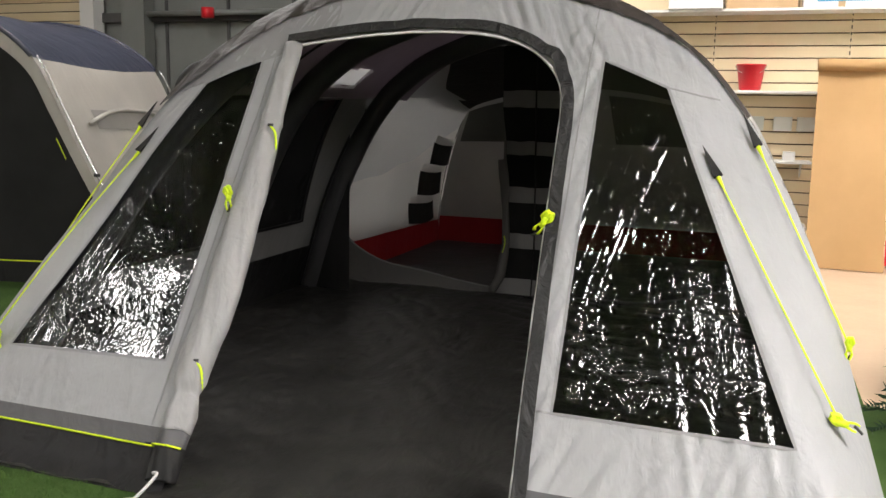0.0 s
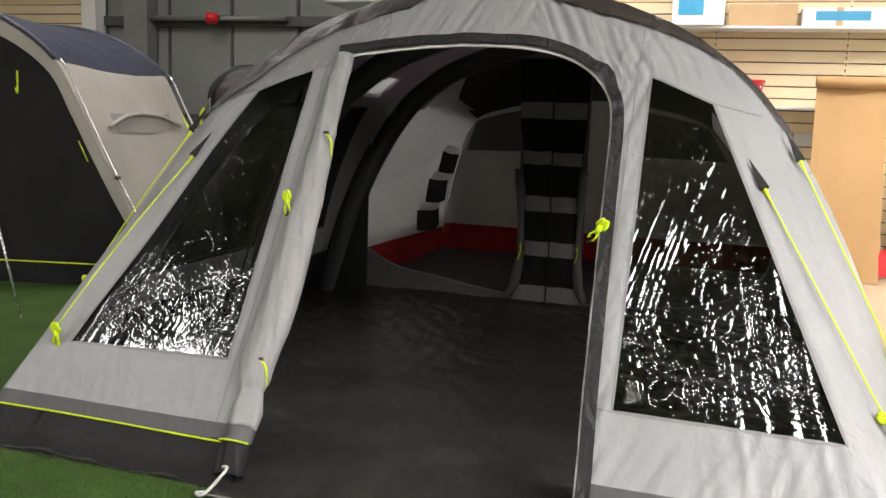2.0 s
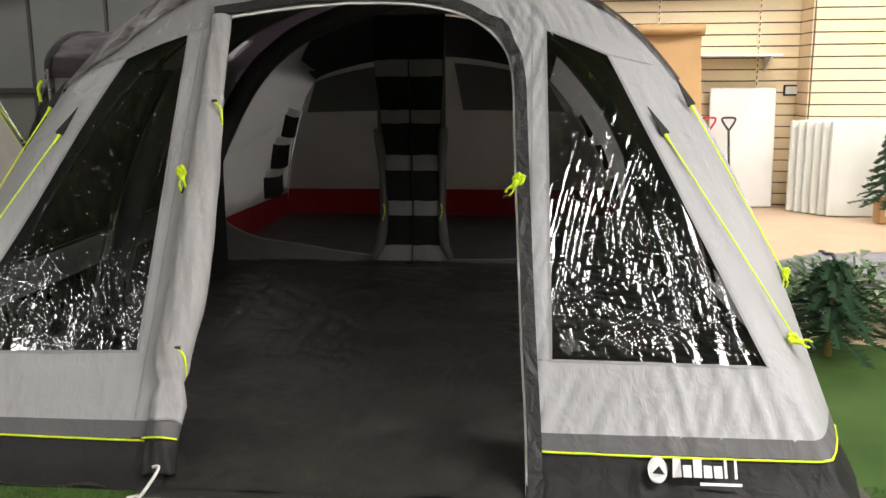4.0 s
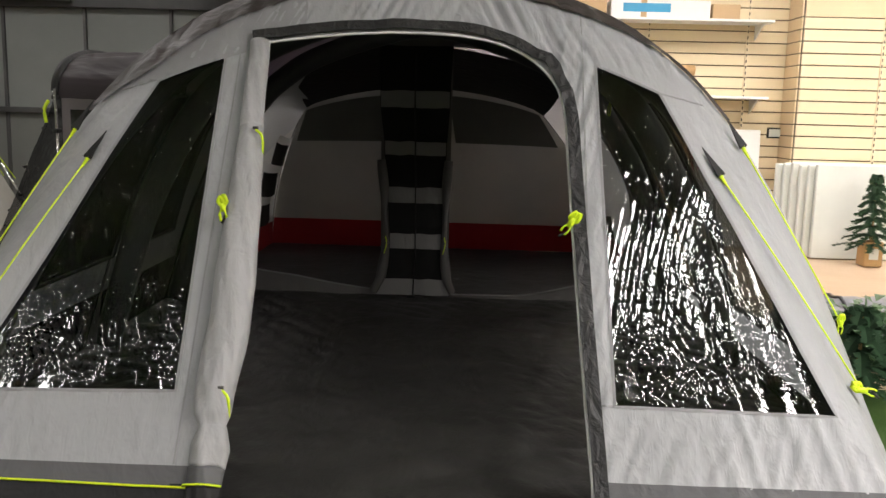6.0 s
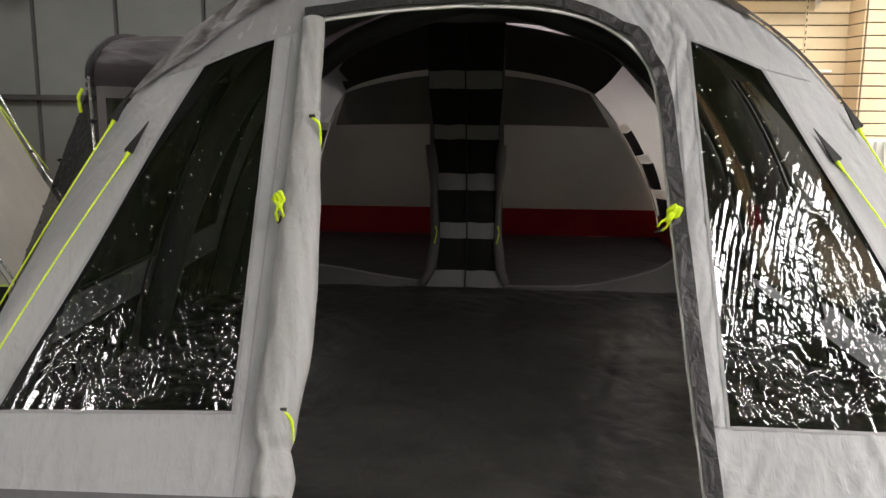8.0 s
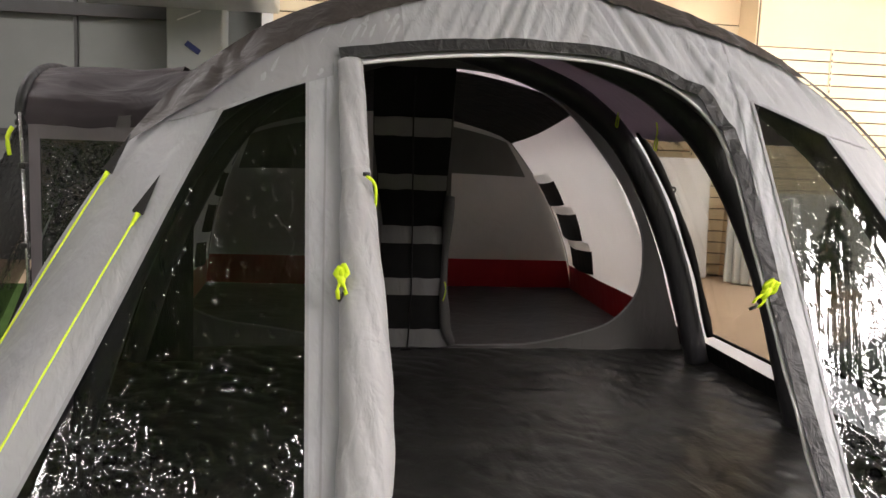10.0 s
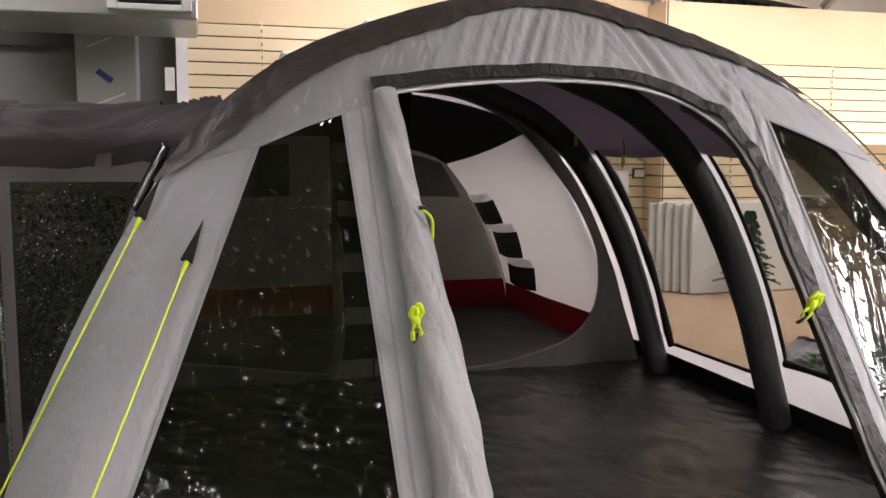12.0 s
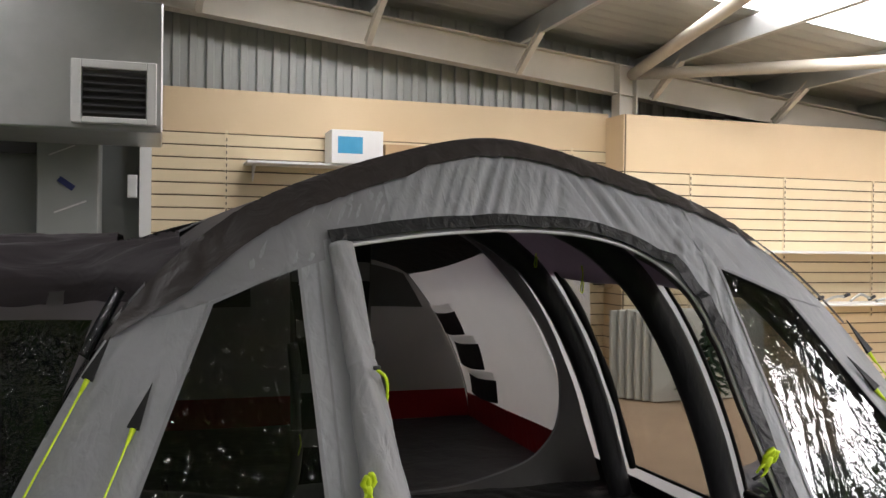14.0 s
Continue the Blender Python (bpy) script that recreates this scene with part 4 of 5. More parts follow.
def org_edges(z):
    zs = [0.03, 0.17, 0.42, 0.55, 0.8, 0.93, 1.19, 1.30, 1.57, 1.71, 2.05]
    a = [-1.94, -1.865, -1.83, -1.83, -1.846, -1.848, -1.88, -1.883, -1.92, -1.923, -1.93]
    b = [-1.315, -1.375, -1.395, -1.398, -1.392, -1.39, -1.376, -1.373, -1.355, -1.355, -1.34]
    return float(np.interp(z, zs, a)), float(np.interp(z, zs, b))


def org_place(z0, z1, u0=0.0, u1=1.0, out=0.0, belly=0.0):
    def place(u, v):
        z = z0 + (z1 - z0) * v
        a, b = org_edges(z)
        uu = u0 + (u1 - u0) * u
        return Vector((a + (b - a) * uu, 7.09 - out - belly * math.sin(math.pi * u) * (1 - 0.5 * v), z + 0.008 * noise.noise(Vector((uu * 6, z * 5, 2)))))
    return place


part("backing", grid_mesh("backing", org_place(0.02, 2.06), 8, 40, MESH), organiser, "black backing panel")
for z0, z1 in ((0.03, 0.165), (0.42, 0.545), (0.80, 0.93), (1.19, 1.30), (1.57, 1.705), (1.92, 2.02)):
    for u0, u1 in ((0.01, 0.495), (0.505, 0.99)):
        pocket = part("pocket_trim", grid_mesh("pocket_trim", org_place(z0, z1, u0, u1, 0.012, 0.018), 8, 6, POCKET if z0 < 1.9 else MESH), organiser, "grey pocket trim")
        if z0 > 0.1:
            part("pocket", grid_mesh("pocket", org_place(z0 - 0.2, z0, u0, u1, 0.008, 0.014), 8, 6, MESH), organiser)
part("seam", tube_mesh("seam", [org_place(0.02, 2.0)(0.5, v / 20) - Vector((0, 0.03, 0)) for v in range(21)], 0.006, BLACK, 6), organiser)
for s, u in ((-1, -0.06), (1, 1.05)):
    path = [org_place(0.06, 1.15)(u, v / 24) - Vector((0, 0.03, 0)) for v in range(25)]
    r = part("rolled_flap", tube_mesh("rolled_flap", path, lambda t: 0.03 + 0.012 * math.sin(t * 9), BEDGREY, 10), organiser, "rolled grey door flap")
    q = path[9]
    part("tie", tube_mesh("tie", smooth_line([q + Vector((0, -0.045, 0.06)), q + Vector((0.01, -0.05, 0.0)), q + Vector((-0.01, -0.05, -0.08))], 8), 0.005, YELLOW, 6), organiser, "neon yellow tie")
part("foot", box(-1.68, 7.02, 0.004, -1.60, 7.07, 0.03, 0.008), organiser, "black buckle", BLACKP)

# hanging yellow loops by the beam
for x, y, z in ((-0.30, 6.6, 1.86), (-0.25, 6.0, 1.72)):
    part("hang_loop", tube_mesh("hang_loop", smooth_line([(x, y, z), (x + 0.01, y, z - 0.06), (x - 0.005, y, z - 0.15), (x + 0.01, y, z - 0.17), (x + 0.015, y, z - 0.1)], 12), 0.005, YELLOW, 6), tent, "neon yellow hanging loop")


# ---- left porch of the tent ----
porch = thing("side_porch", "charcoal side porch with clear front panel, joined to the grey tent", "tent porch")
PROFILE = smooth_line([(5.22, 1.56), (5.24, 1.68), (5.42, 1.80), (5.80, 1.86), (6.3, 1.82), (6.65, 1.66), (6.72, 1.5)], 24)


def porch_roof(u, v):
    k = v * (len(PROFILE) - 1)
    i = min(int(k), len(PROFILE) - 2)
    y, z = PROFILE[i] * (1 - (k - i)) + PROFILE[i + 1] * (k - i)
    x = -3.82 + 1.15 * u
    y = y + (4.55 - 5.22) * max(0.0, (u - 0.45) / 0.55) ** 1.5 * (1 - v) * 0.9
    return Vector((x, y, z + 0.03 * u + 0.03 * noise.noise(Vector((x * 1.5 - y * 2, y * 8, 1))) + 0.022 * (0.3 - ridge_noise(Vector((x * 2.2 - y * 3, y * 14 + x * 3, 5))))))


part("roof", grid_mesh("roof", porch_roof, 60, 110, PORCH, lambda u, v: not (u > 0.72 and porch_roof(u, v).y > 5.3)), porch, "charcoal rounded roof")
part("end_arch", tube_mesh("end_arch", [(-3.84, float(y), float(z)) for y, z in PROFILE], 0.03, BLACK, 10), porch, "black end arch")
part("front_frame", sheet("front_frame", [(-3.8, 0.0), (-3.62, 0.0), (-3.56, 0.36), (-3.3, 1.08), (-3.02, 1.5), (-2.84, 1.66), (-3.8, 1.58)], [[(-3.74, 0.25), (-3.63, 0.25), (-3.10, 1.5), (-3.74, 1.5)]], 0.08,
                          lambda x, z: Vector((x, 5.22 - 0.3 * max(0, x + 3.3), z)), CHARCOAL), porch, "charcoal front frame")
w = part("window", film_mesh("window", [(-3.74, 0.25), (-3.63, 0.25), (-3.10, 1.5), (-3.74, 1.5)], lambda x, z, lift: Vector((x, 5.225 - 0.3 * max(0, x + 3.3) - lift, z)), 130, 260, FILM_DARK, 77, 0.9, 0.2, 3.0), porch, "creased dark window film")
w.visible_shadow = False
part("pole", tube_mesh("pole", [(-3.83, 5.19, 1.62), (-3.80, 5.17, 0.9), (-3.78, 5.15, 0.0)], 0.011, ALU, 8), porch, "bare aluminium pole")
for z in (1.36, 0.98):
    part("pole_clip", box(-3.835, 5.15, z, -3.795, 5.21, z + 0.025, 0.005), porch, "black pole clip", BLACKP)
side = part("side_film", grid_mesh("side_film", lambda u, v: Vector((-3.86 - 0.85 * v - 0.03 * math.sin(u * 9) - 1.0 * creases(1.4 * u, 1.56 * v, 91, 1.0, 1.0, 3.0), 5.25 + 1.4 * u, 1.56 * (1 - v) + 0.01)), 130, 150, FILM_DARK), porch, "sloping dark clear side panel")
side.visible_shadow = False
# Added black sheets, floor and back, that stand for the porch's dark inside.
part("groundsheet", grid_mesh("groundsheet", lambda u, v: Vector((-4.6 + 1.05 * u, 5.25 + 1.42 * v, 0.012 + 0.01 * ridge_noise(Vector((u * 5, v * 6, 3))))), 20, 24, SHEET), porch, "added black floor sheet that darkens the porch inside")
part("shade_backdrop", grid_mesh("shade_backdrop", lambda u, v: Vector((-3.9 - 0.75 * (1 - v) + (0.75 + 0.75 * (1 - v)) * u, 6.68, 1.62 * v)), 8, 8, BLACK), porch, "added black sheet that keeps the porch inside dark")
part("tie", tube_mesh("tie", smooth_line([(-3.86, 5.16, 1.55), (-3.88, 5.14, 1.5), (-3.87, 5.14, 1.42)], 6), 0.012, YELLOW, 6), porch, "neon yellow tie")
part("rolled_film", tube_mesh("rolled_film", smooth_line([(-2.945, 4.72, 1.66), (-3.0, 4.71, 1.57), (-3.06, 4.70, 1.47), (-3.1, 4.69, 1.40)], 16), 0.028, FILM_DARK, 10), porch, "glossy rolled window film")
part("rolled_core", tube_mesh("rolled_core", smooth_line([(-2.945, 4.72, 1.655), (-3.0, 4.71, 1.57), (-3.06, 4.70, 1.47), (-3.1, 4.69, 1.40)], 16), 0.024, BLACKP, 10), porch)

porch.scale.x, porch.location.x = 0.844, -0.443

# ---- navy-roofed tunnel tent beside it ----
tunnel = thing("tunnel_tent", "tunnel tent with navy roof, beige-grey sides and dark mesh door", "tent")
FOOT, AX, ACR = Vector((-4.72, 6.2, 0)), Vector((-0.30, 0.954, 0)), Vector((-0.97, -0.24, 0))
ARC = smooth_line([(0, 0), (0.22, 0.4), (0.43, 0.78), (0.62, 1.16), (0.80, 1.54), (1.0, 1.92), (1.38, 2.2), (1.9, 2.38), (2.6, 2.38), (3.3, 2.05), (3.9, 1.0), (4.2, 0)], 60)
SIDE_ARC, TOP_ARC = [p for p in ARC if p[0] <= 1.01], [p for p in ARC if p[0] >= 0.98 and p[0] < 3.35]


def tunnel_at(arc):
    def place(u, v):
        k = u * (len(arc) - 1)
        i = min(int(k), len(arc) - 2)
        l, z = arc[i] * (1 - (k - i)) + arc[i + 1] * (k - i)
        s = 2.75 * v
        return FOOT + AX * s + ACR * (float(l) * (1 - 0.04 * math.sin(math.pi * v))) + Vector((0, 0, float(z) - 0.05 * math.sin(math.pi * v) * min(1, float(z)) + 0.01 * noise.noise(Vector((l * 4, s * 3, 0)))))
    return place


part("side_wall", grid_mesh("side_wall", tunnel_at(SIDE_ARC), 24, 24, BEIGE), tunnel, "beige-grey side wall")
part("roof", grid_mesh("roof", tunnel_at(TOP_ARC), 30, 24, NAVY), tunnel, "navy roof cloth")
sd = tunnel_at(SIDE_ARC)
part("window_flap", tube_mesh("window_flap", [sd(0.80 - 0.08 * (2 * t - 1) ** 2, 0.14 + 0.72 * t) - ACR * 0.03 for t in np.linspace(0, 1, 16)], 0.02, BEIGE, 8), tunnel, "rolled side window flap")
part("flap_panel", grid_mesh("flap_panel", lambda u, v: sd(0.70 + 0.09 * u, 0.2 + 0.6 * v) - ACR * 0.012, 8, 12, fabric("flap_cloth", (0.22, 0.21, 0.19), (0.27, 0.26, 0.24), 0.1)), tunnel, "darker grey flap")
for v in (0.0, 1.0):
    arc = [FOOT + AX * (2.75 * v - (0.02 if v == 0 else -0.02)) + ACR * float(l) + Vector((0, 0, float(z) + 0.01)) for l, z in ARC]
    part("roof_edge", tube_mesh("roof_edge", [p for p, q in zip(arc, ARC) if 0.97 < q[0] < 3.4], 0.022, NAVY, 8), tunnel, "navy roof edge")
    part("pole", tube_mesh("pole", [p - ACR * 0.05 for p, q in zip(arc, ARC) if q[0] <= 1.0], 0.011, ALU, 8), tunnel, "bare aluminium pole")
    for k in (8, 13):
        p = arc[k] - ACR * 0.05
        part("pole_clip", box(p.x - 0.022, p.y - 0.02, p.z - 0.015, p.x + 0.022, p.y + 0.02, p.z + 0.015, 0.005), tunnel, "black pole clip", BLACKP)
door = [(float(l), float(z)) for l, z in ARC]
mid = [(2.1 + (l - 2.1) * 0.955, z * 0.93 + 0.02) for l, z in door]
part("front_wall", sheet("front_wall", door, [mid], 0.12, lambda l, z: FOOT - AX * 0.01 + ACR * l + Vector((0, 0, z)), BEIGE), tunnel, "beige-grey front border")
part("mesh_door", sheet("mesh_door", mid, [], 0.15, lambda l, z: FOOT + AX * 0.02 + ACR * l + Vector((0, 0, z)), MESH), tunnel, "black mesh door")
part("rear_wall", sheet("rear_wall", door, [], 0.3, lambda l, z: FOOT + AX * 2.75 + ACR * l + Vector((0, 0, z)), BEIGE), tunnel, "beige-grey rear wall")
part("valance", ribbon("valance", [FOOT - AX * 0.06 + ACR * l + Vector((0, 0, 0.09)) for l in np.linspace(0.1, 4.1, 20)], 0.18, MUD, tuple(-AX)), tunnel, "black ground valance")
part("valance_piping", tube_mesh("valance_piping", [FOOT - AX * 0.075 + ACR * l + Vector((0, 0, 0.19)) for l in np.linspace(0.1, 4.1, 20)], 0.006, YELLOW, 6), tunnel, "neon yellow piping")
p0 = FOOT + ACR * 1.3 - AX * 0.05
part("tie_loop", tube_mesh("tie_loop", smooth_line([p0 + Vector((0, 0, 1.80)), p0 + Vector((0.02, -0.02, 1.74)), p0 + Vector((0.015, -0.02, 1.62)), p0 + Vector((0.0, -0.02, 1.66))], 10), 0.009, YELLOW, 6), tunnel, "neon yellow tie loop")
for l, z in ((0.87, 1.52), (0.28, 0.55)):
    p = FOOT + ACR * l + Vector((0.0, -0.07, z))
    if z > 1:
        p = p + Vector((0.14, 0.0, -0.28))
    q = p + Vector((0.09, 0.0, -0.17)) if z > 1 else p + Vector((0.03, -0.03, -0.05))
    part("guy_line", tube_mesh("guy_line", [p, q], 0.004 if z > 1 else 0.012, YELLOW, 6), tunnel, "neon yellow guy line")
q = FOOT + AX * 2.75 + ACR * 0.85 + Vector((0.03, 0, 1.55))
for k in (0.0, 0.25):
    part("guy_line", tube_mesh("guy_line", [q, q + Vector((0.5 + k, -0.1 - k, -0.75))], 0.004, YELLOW, 6), tunnel, "neon yellow guy line")
leg = part("canopy_pole", tube_mesh("canopy_pole", [(-5.62, 5.05, 1.0), (-5.43, 5.0, 0.81), (-5.0, 4.8, 0.0)], 0.011, ALU, 8))
tagged(leg, "bare aluminium canopy pole standing on the turf", "pole")

# ---- hall fittings ----
heater = thing("unit_heater", "grey metal unit heater with louvred outlet, hung high on the wall", "heater")
part("body", box(-4.75, 9.0, 2.77, -2.82, 10.3, 3.9, 0.015), heater, "grey sheet metal body", GALV)
part("outlet", box(-3.46, 8.97, 2.88, -2.96, 9.0, 3.27, 0), heater, "dark louvre recess", DARKSTEEL)
for i in range(6):
    part("louvre", box(-3.46, 8.90, -0.004, -2.96, 8.985, 0.004, 0, pose(0, 0, 0)), heater, "", DARKSTEEL).matrix_world = pose(0, 0, 2.92 + 0.062 * i, 0, 0, 0) @ Matrix.Translation((0, 8.95, 0)) @ pose(0, 0, 0, 25) @ Matrix.Translation((0, -8.95, 0))
for x0, z0, x1, z1 in ((-3.55, 2.82, -3.47, 3.35), (-2.95, 2.82, -2.87, 3.35), (-3.47, 2.82, -2.95, 2.87), (-3.47, 3.28, -2.95, 3.35)):
    part("outlet_frame", box(x0, 8.90, z0, x1, 8.998, z1, 0.006), heater, "pale outlet frame", WHITE)
part("bracket", box(-3.3, 9.0, 3.9, -3.2, 10.2, 5.02, 0.005), heater, "steel hanger", DARKSTEEL)
heater.location.x = 0.06
cab = thing("wall_cabinet", "tall pale grey metal cabinet with a blue mark, against the wall", "cabinet")
part("body", box(-3.93, 10.45, 0.0, -3.36, 11.05, 2.86, 0.01), cab, "pale grey metal body", surface("pale_cabinet", (0.33, 0.35, 0.33), (0.40, 0.42, 0.40), 0.4, 1.5, 40, 0.05))
part("blue_mark", box(-0.085, -0.004, -0.03, 0.085, 0.004, 0.03, 0.002), cab, "dark blue mark", BLUEP).matrix_world = pose(-3.66, 10.442, 2.39, 0, 35, 0)
part("scuff", box(-0.16, -0.003, -0.008, 0.16, 0.003, 0.008, 0.001), cab, "pale scuff", WHITE).matrix_world = pose(-3.62, 10.444, 2.16, 0, -22, 0)
part("scuff", box(-0.13, -0.003, -0.006, 0.13, 0.003, 0.006, 0.001), cab, "pale scuff", WHITE).matrix_world = pose(-3.7, 10.444, 2.72, 0, -24, 0)
sw = part("switch_box", box(-3.10, 10.76, 2.28, -3.0, 10.815, 2.52, 0.006), None, "", WHITE)
tagged(sw, "small cream switch box on the post", "switch")
pipe = part("red_valve", tube_mesh("red_valve", [(-7.3, 10.8, 2.74), (-7.3, 10.8, 2.88)], 0.09, REDP, 10))
tagged(pipe, "red valve wheel on a pipe", "valve", kind="structure")
pipe2 = part("pipe", tube_mesh("pipe", [(-8.4, 10.9, 2.82), (-6.2, 10.9, 2.82)], 0.04, STEELGREY, 8))
tagged(pipe2, "grey horizontal pipe", "pipe", kind="structure")


def upright(x, y, z0, z1):
    me = bpy.data.meshes.new("slotted_upright")
    bm = box(x - 0.016, y - 0.014, z0, x + 0.016, y - 0.004, z1, 0)
    bm.to_mesh(me)
    bm.free()
    me.materials.append(SLAT)
    ob = tagged(part("slotted_upright", me), "cream slotted shelf upright", "upright", "shelf uprights", "structure")
    slot = bpy.data.meshes.new("slot")
    bm = box(x - 0.006, y - 0.017, 0, x + 0.006, y - 0.014, 0.035, 0)
    bm.to_mesh(slot)
    bm.free()
    slot.materials.append(BLACKP)
    for i in range(int((z1 - z0) / 0.07)):
        part("slot", slot, ob).location.z = z0 + 0.02 + 0.07 * i


for x in (-2.08, -0.5, 0.93, 2.12):
    upright(x, BACK, 1.3, 3.05)
for x in (3.55, 4.98, 6.43):
    upright(x, STEP_Y, 0.9, 2.75)


def shelf(x0, x1, y, z, depth, label="white painted wall shelf on brackets"):
    ob = thing("wall_shelf", label, "shelf", "wall shelves")
    part("board", box(x0, y - depth, z - 0.03, x1, y - 0.02, z, 0.004), ob, "", WHITE)
    for x in (x0 + 0.1, x1 - 0.1):
        bm = bmesh.new()
        a = [bm.verts.new(v) for v in ((x - 0.008, y - 0.02, z - 0.03), (x - 0.008, y - depth * 0.8, z - 0.03), (x - 0.008, y - 0.02, z - 0.2))]
        b = [bm.verts.new(v.co + Vector((0.016, 0, 0))) for v in a]
        bm.faces.new(a)
        bm.faces.new(b[::-1])
        for i in range(3):
            bm.faces.new((a[i], b[i], b[(i + 1) % 3], a[(i + 1) % 3]))
        part("bracket", bm, ob, "", WHITE)
    return ob


shelf(-1.9, 2.3, BACK, 2.70, 0.42)
shelf(-0.9, 2.3, BACK, 1.82, 0.42)
shelf(-0.9, 0.62, BACK, 1.06, 0.42)
shelf(-0.9, 0.62, BACK, 0.34, 0.42)
shelf(4.4, 12, STEP_Y, 1.79, 0.45)
shelf(4.4, 12, STEP_Y, 1.12, 0.45)


def carton(x0, x1, y0, y1, z, h, mat, label, print_mat=None, tape=None):
    ob = thing("carton", label, "box", "boxes on the shelves")
    part("body", box(x0, y0, z, x1, y1, z + h, 0.006), ob, "", mat)
    if print_mat:
        part("print", box(x0 + 0.12 * (x1 - x0), y0 - 0.003, z + 0.3 * h, x0 + 0.6 * (x1 - x0), y0 - 0.0005, z + 0.8 * h, 0), ob, "blue printed panel", print_mat)
    if tape:
        part("tape", box(x0 + 0.3 * (x1 - x0), y0 - 0.002, z, x0 + 0.36 * (x1 - x0), y0 - 0.0005, z + h, 0), ob, "brown tape", tape)


carton(-0.38, 0.35, 10.5, 10.85, 2.70, 0.24, BOXCARD, "brown cardboard carton on the shelf")
carton(0.4, 1.55, 10.5, 10.85, 2.70, 0.2, WHITE, "long white carton with blue print on the shelf", BLUEL, BOXCARD)
carton(1.58, 1.9, 10.52, 10.85, 2.70, 0.17, BOXCARD, "small brown carton on the shelf")
carton(-1.0, -0.42, 10.45, 10.86, 2.70, 0.37, WHITE, "white carton with blue panel on the shelf", BLUEL)
for x in (0.05, 0.32):
    carton(x, x + 0.13, 10.55, 10.7, 1.06, 0.10, WHITE, "small white tub on the shelf")
for x in (-0.1, 0.2, 0.45):
    carton(x, x + 0.2, 10.84, 10.87, 1.38, 0.16, FOAM, "pale blister pack hung on the board")
for i in range(7):
    x = 5.0 + 0.42 * i
    t = thing("shelf_tool", "dull grey metal tool lying on the shelf", "tool", "tools on the shelf")
    part("shaft", tube_mesh("shaft", smooth_line([(x, 10.2, 1.14), (x + 0.15, 10.18, 1.17 + 0.03 * (i % 3)), (x + 0.34, 10.2, 1.16 + 0.04 * (i % 2))], 8), 0.018, GALV, 8), t)
    part("grip", tube_mesh("grip", [(x + 0.3, 10.2, 1.16 + 0.04 * (i % 2)), (x + 0.4, 10.2, 1.2 + 0.03 * (i % 2))], 0.024, BLACKP, 8), t, "black grip")

# red bucket
bucket = thing("bucket", "red plastic bucket standing on a white shelf", "bucket")
bx, by, bz = -0.08, 10.66, 1.82
prof = [(0.105, 0.0), (0.115, 0.02), (0.150, 0.27), (0.160, 0.275), (0.160, 0.29), (0.146, 0.29), (0.104, 0.02), (0.0, 0.016)]
verts, faces = [], []
for r, z in prof:
    verts += [(bx + r * math.cos(a * math.pi / 12), by + r * math.sin(a * math.pi / 12), bz + z) for a in range(24)]
for i in range(len(prof) - 1):
    faces += [(i * 24 + k, i * 24 + (k + 1) % 24, (i + 1) * 24 + (k + 1) % 24, (i + 1) * 24 + k) for k in range(24)]
part("body", mesh_of("body", verts, faces, REDP, True), bucket)
part("handle", tube_mesh("handle", [(bx + 0.16 * math.cos(a), by - 0.1 * math.sin(a) - 0.02, bz + 0.27 - 0.09 * math.sin(a)) for a in np.linspace(0, math.pi, 12)], 0.004, ALU, 6), bucket, "wire handle")

# cardboard roll standing against the shelves
roll_t = thing("cardboard_roll", "brown corrugated cardboard sheet, rolled at its top edge", "cardboard")
part("sheet", grid_mesh("sheet", lambda u, v: Vector((0.60 + 0.74 * u - 0.03 * v * u + 0.006 * math.sin(v * 40) * (u > 0.95), 9.85 + 0.42 * v + 0.015 * math.sin(u * 5), 2.03 * v)), 30, 30, CARD), roll_t)
part("rolled_top", tube_mesh("rolled_top", [(0.585 + 0.76 * t, 10.24, 2.085 + 0.004 * math.sin(t * 9)) for t in np.linspace(0, 1, 12)], 0.062, CARD, 16), roll_t, "rolled top edge")

# white boards leaning at the wall
def sheet_board(x0, x1, y, z1, lean, mat, label, thick=0.05):
    ob = part("foam_board", box(x0, y - thick, 0.0, x1, y, z1, 0.012), None, "", mat)
    ob.matrix_world = Matrix.Translation((0, y, 0)) @ pose(0, 0, 0, -lean) @ Matrix.Translation((0, -y, 0))
    return tagged(ob, label, "board", "boards against the wall")


sheet_board(1.55, 2.33, 10.7, 1.43, 4, WHITE, "tall white panel leaning on the wall", 0.03)
for i in range(6):
    sheet_board(2.42 + 0.062 * i, 4.0 + 0.06 * i, 10.42 - 0.085 * i, 1.05 + 0.012 * (i % 3), 1.0, FOAM, "pale foam board standing in a stack", 0.055)
frame_t = thing("wall_socket", "dark framed double socket on the slatted wall", "socket")
part("frame", box(2.44, BACK - 0.03, 1.33, 2.62, BACK - 0.006, 1.46, 0.006), frame_t, "", BLACKP)
part("plate", box(2.46, BACK - 0.036, 1.35, 2.60, BACK - 0.03, 1.44, 0.003), frame_t, "pale plate", FOAM)

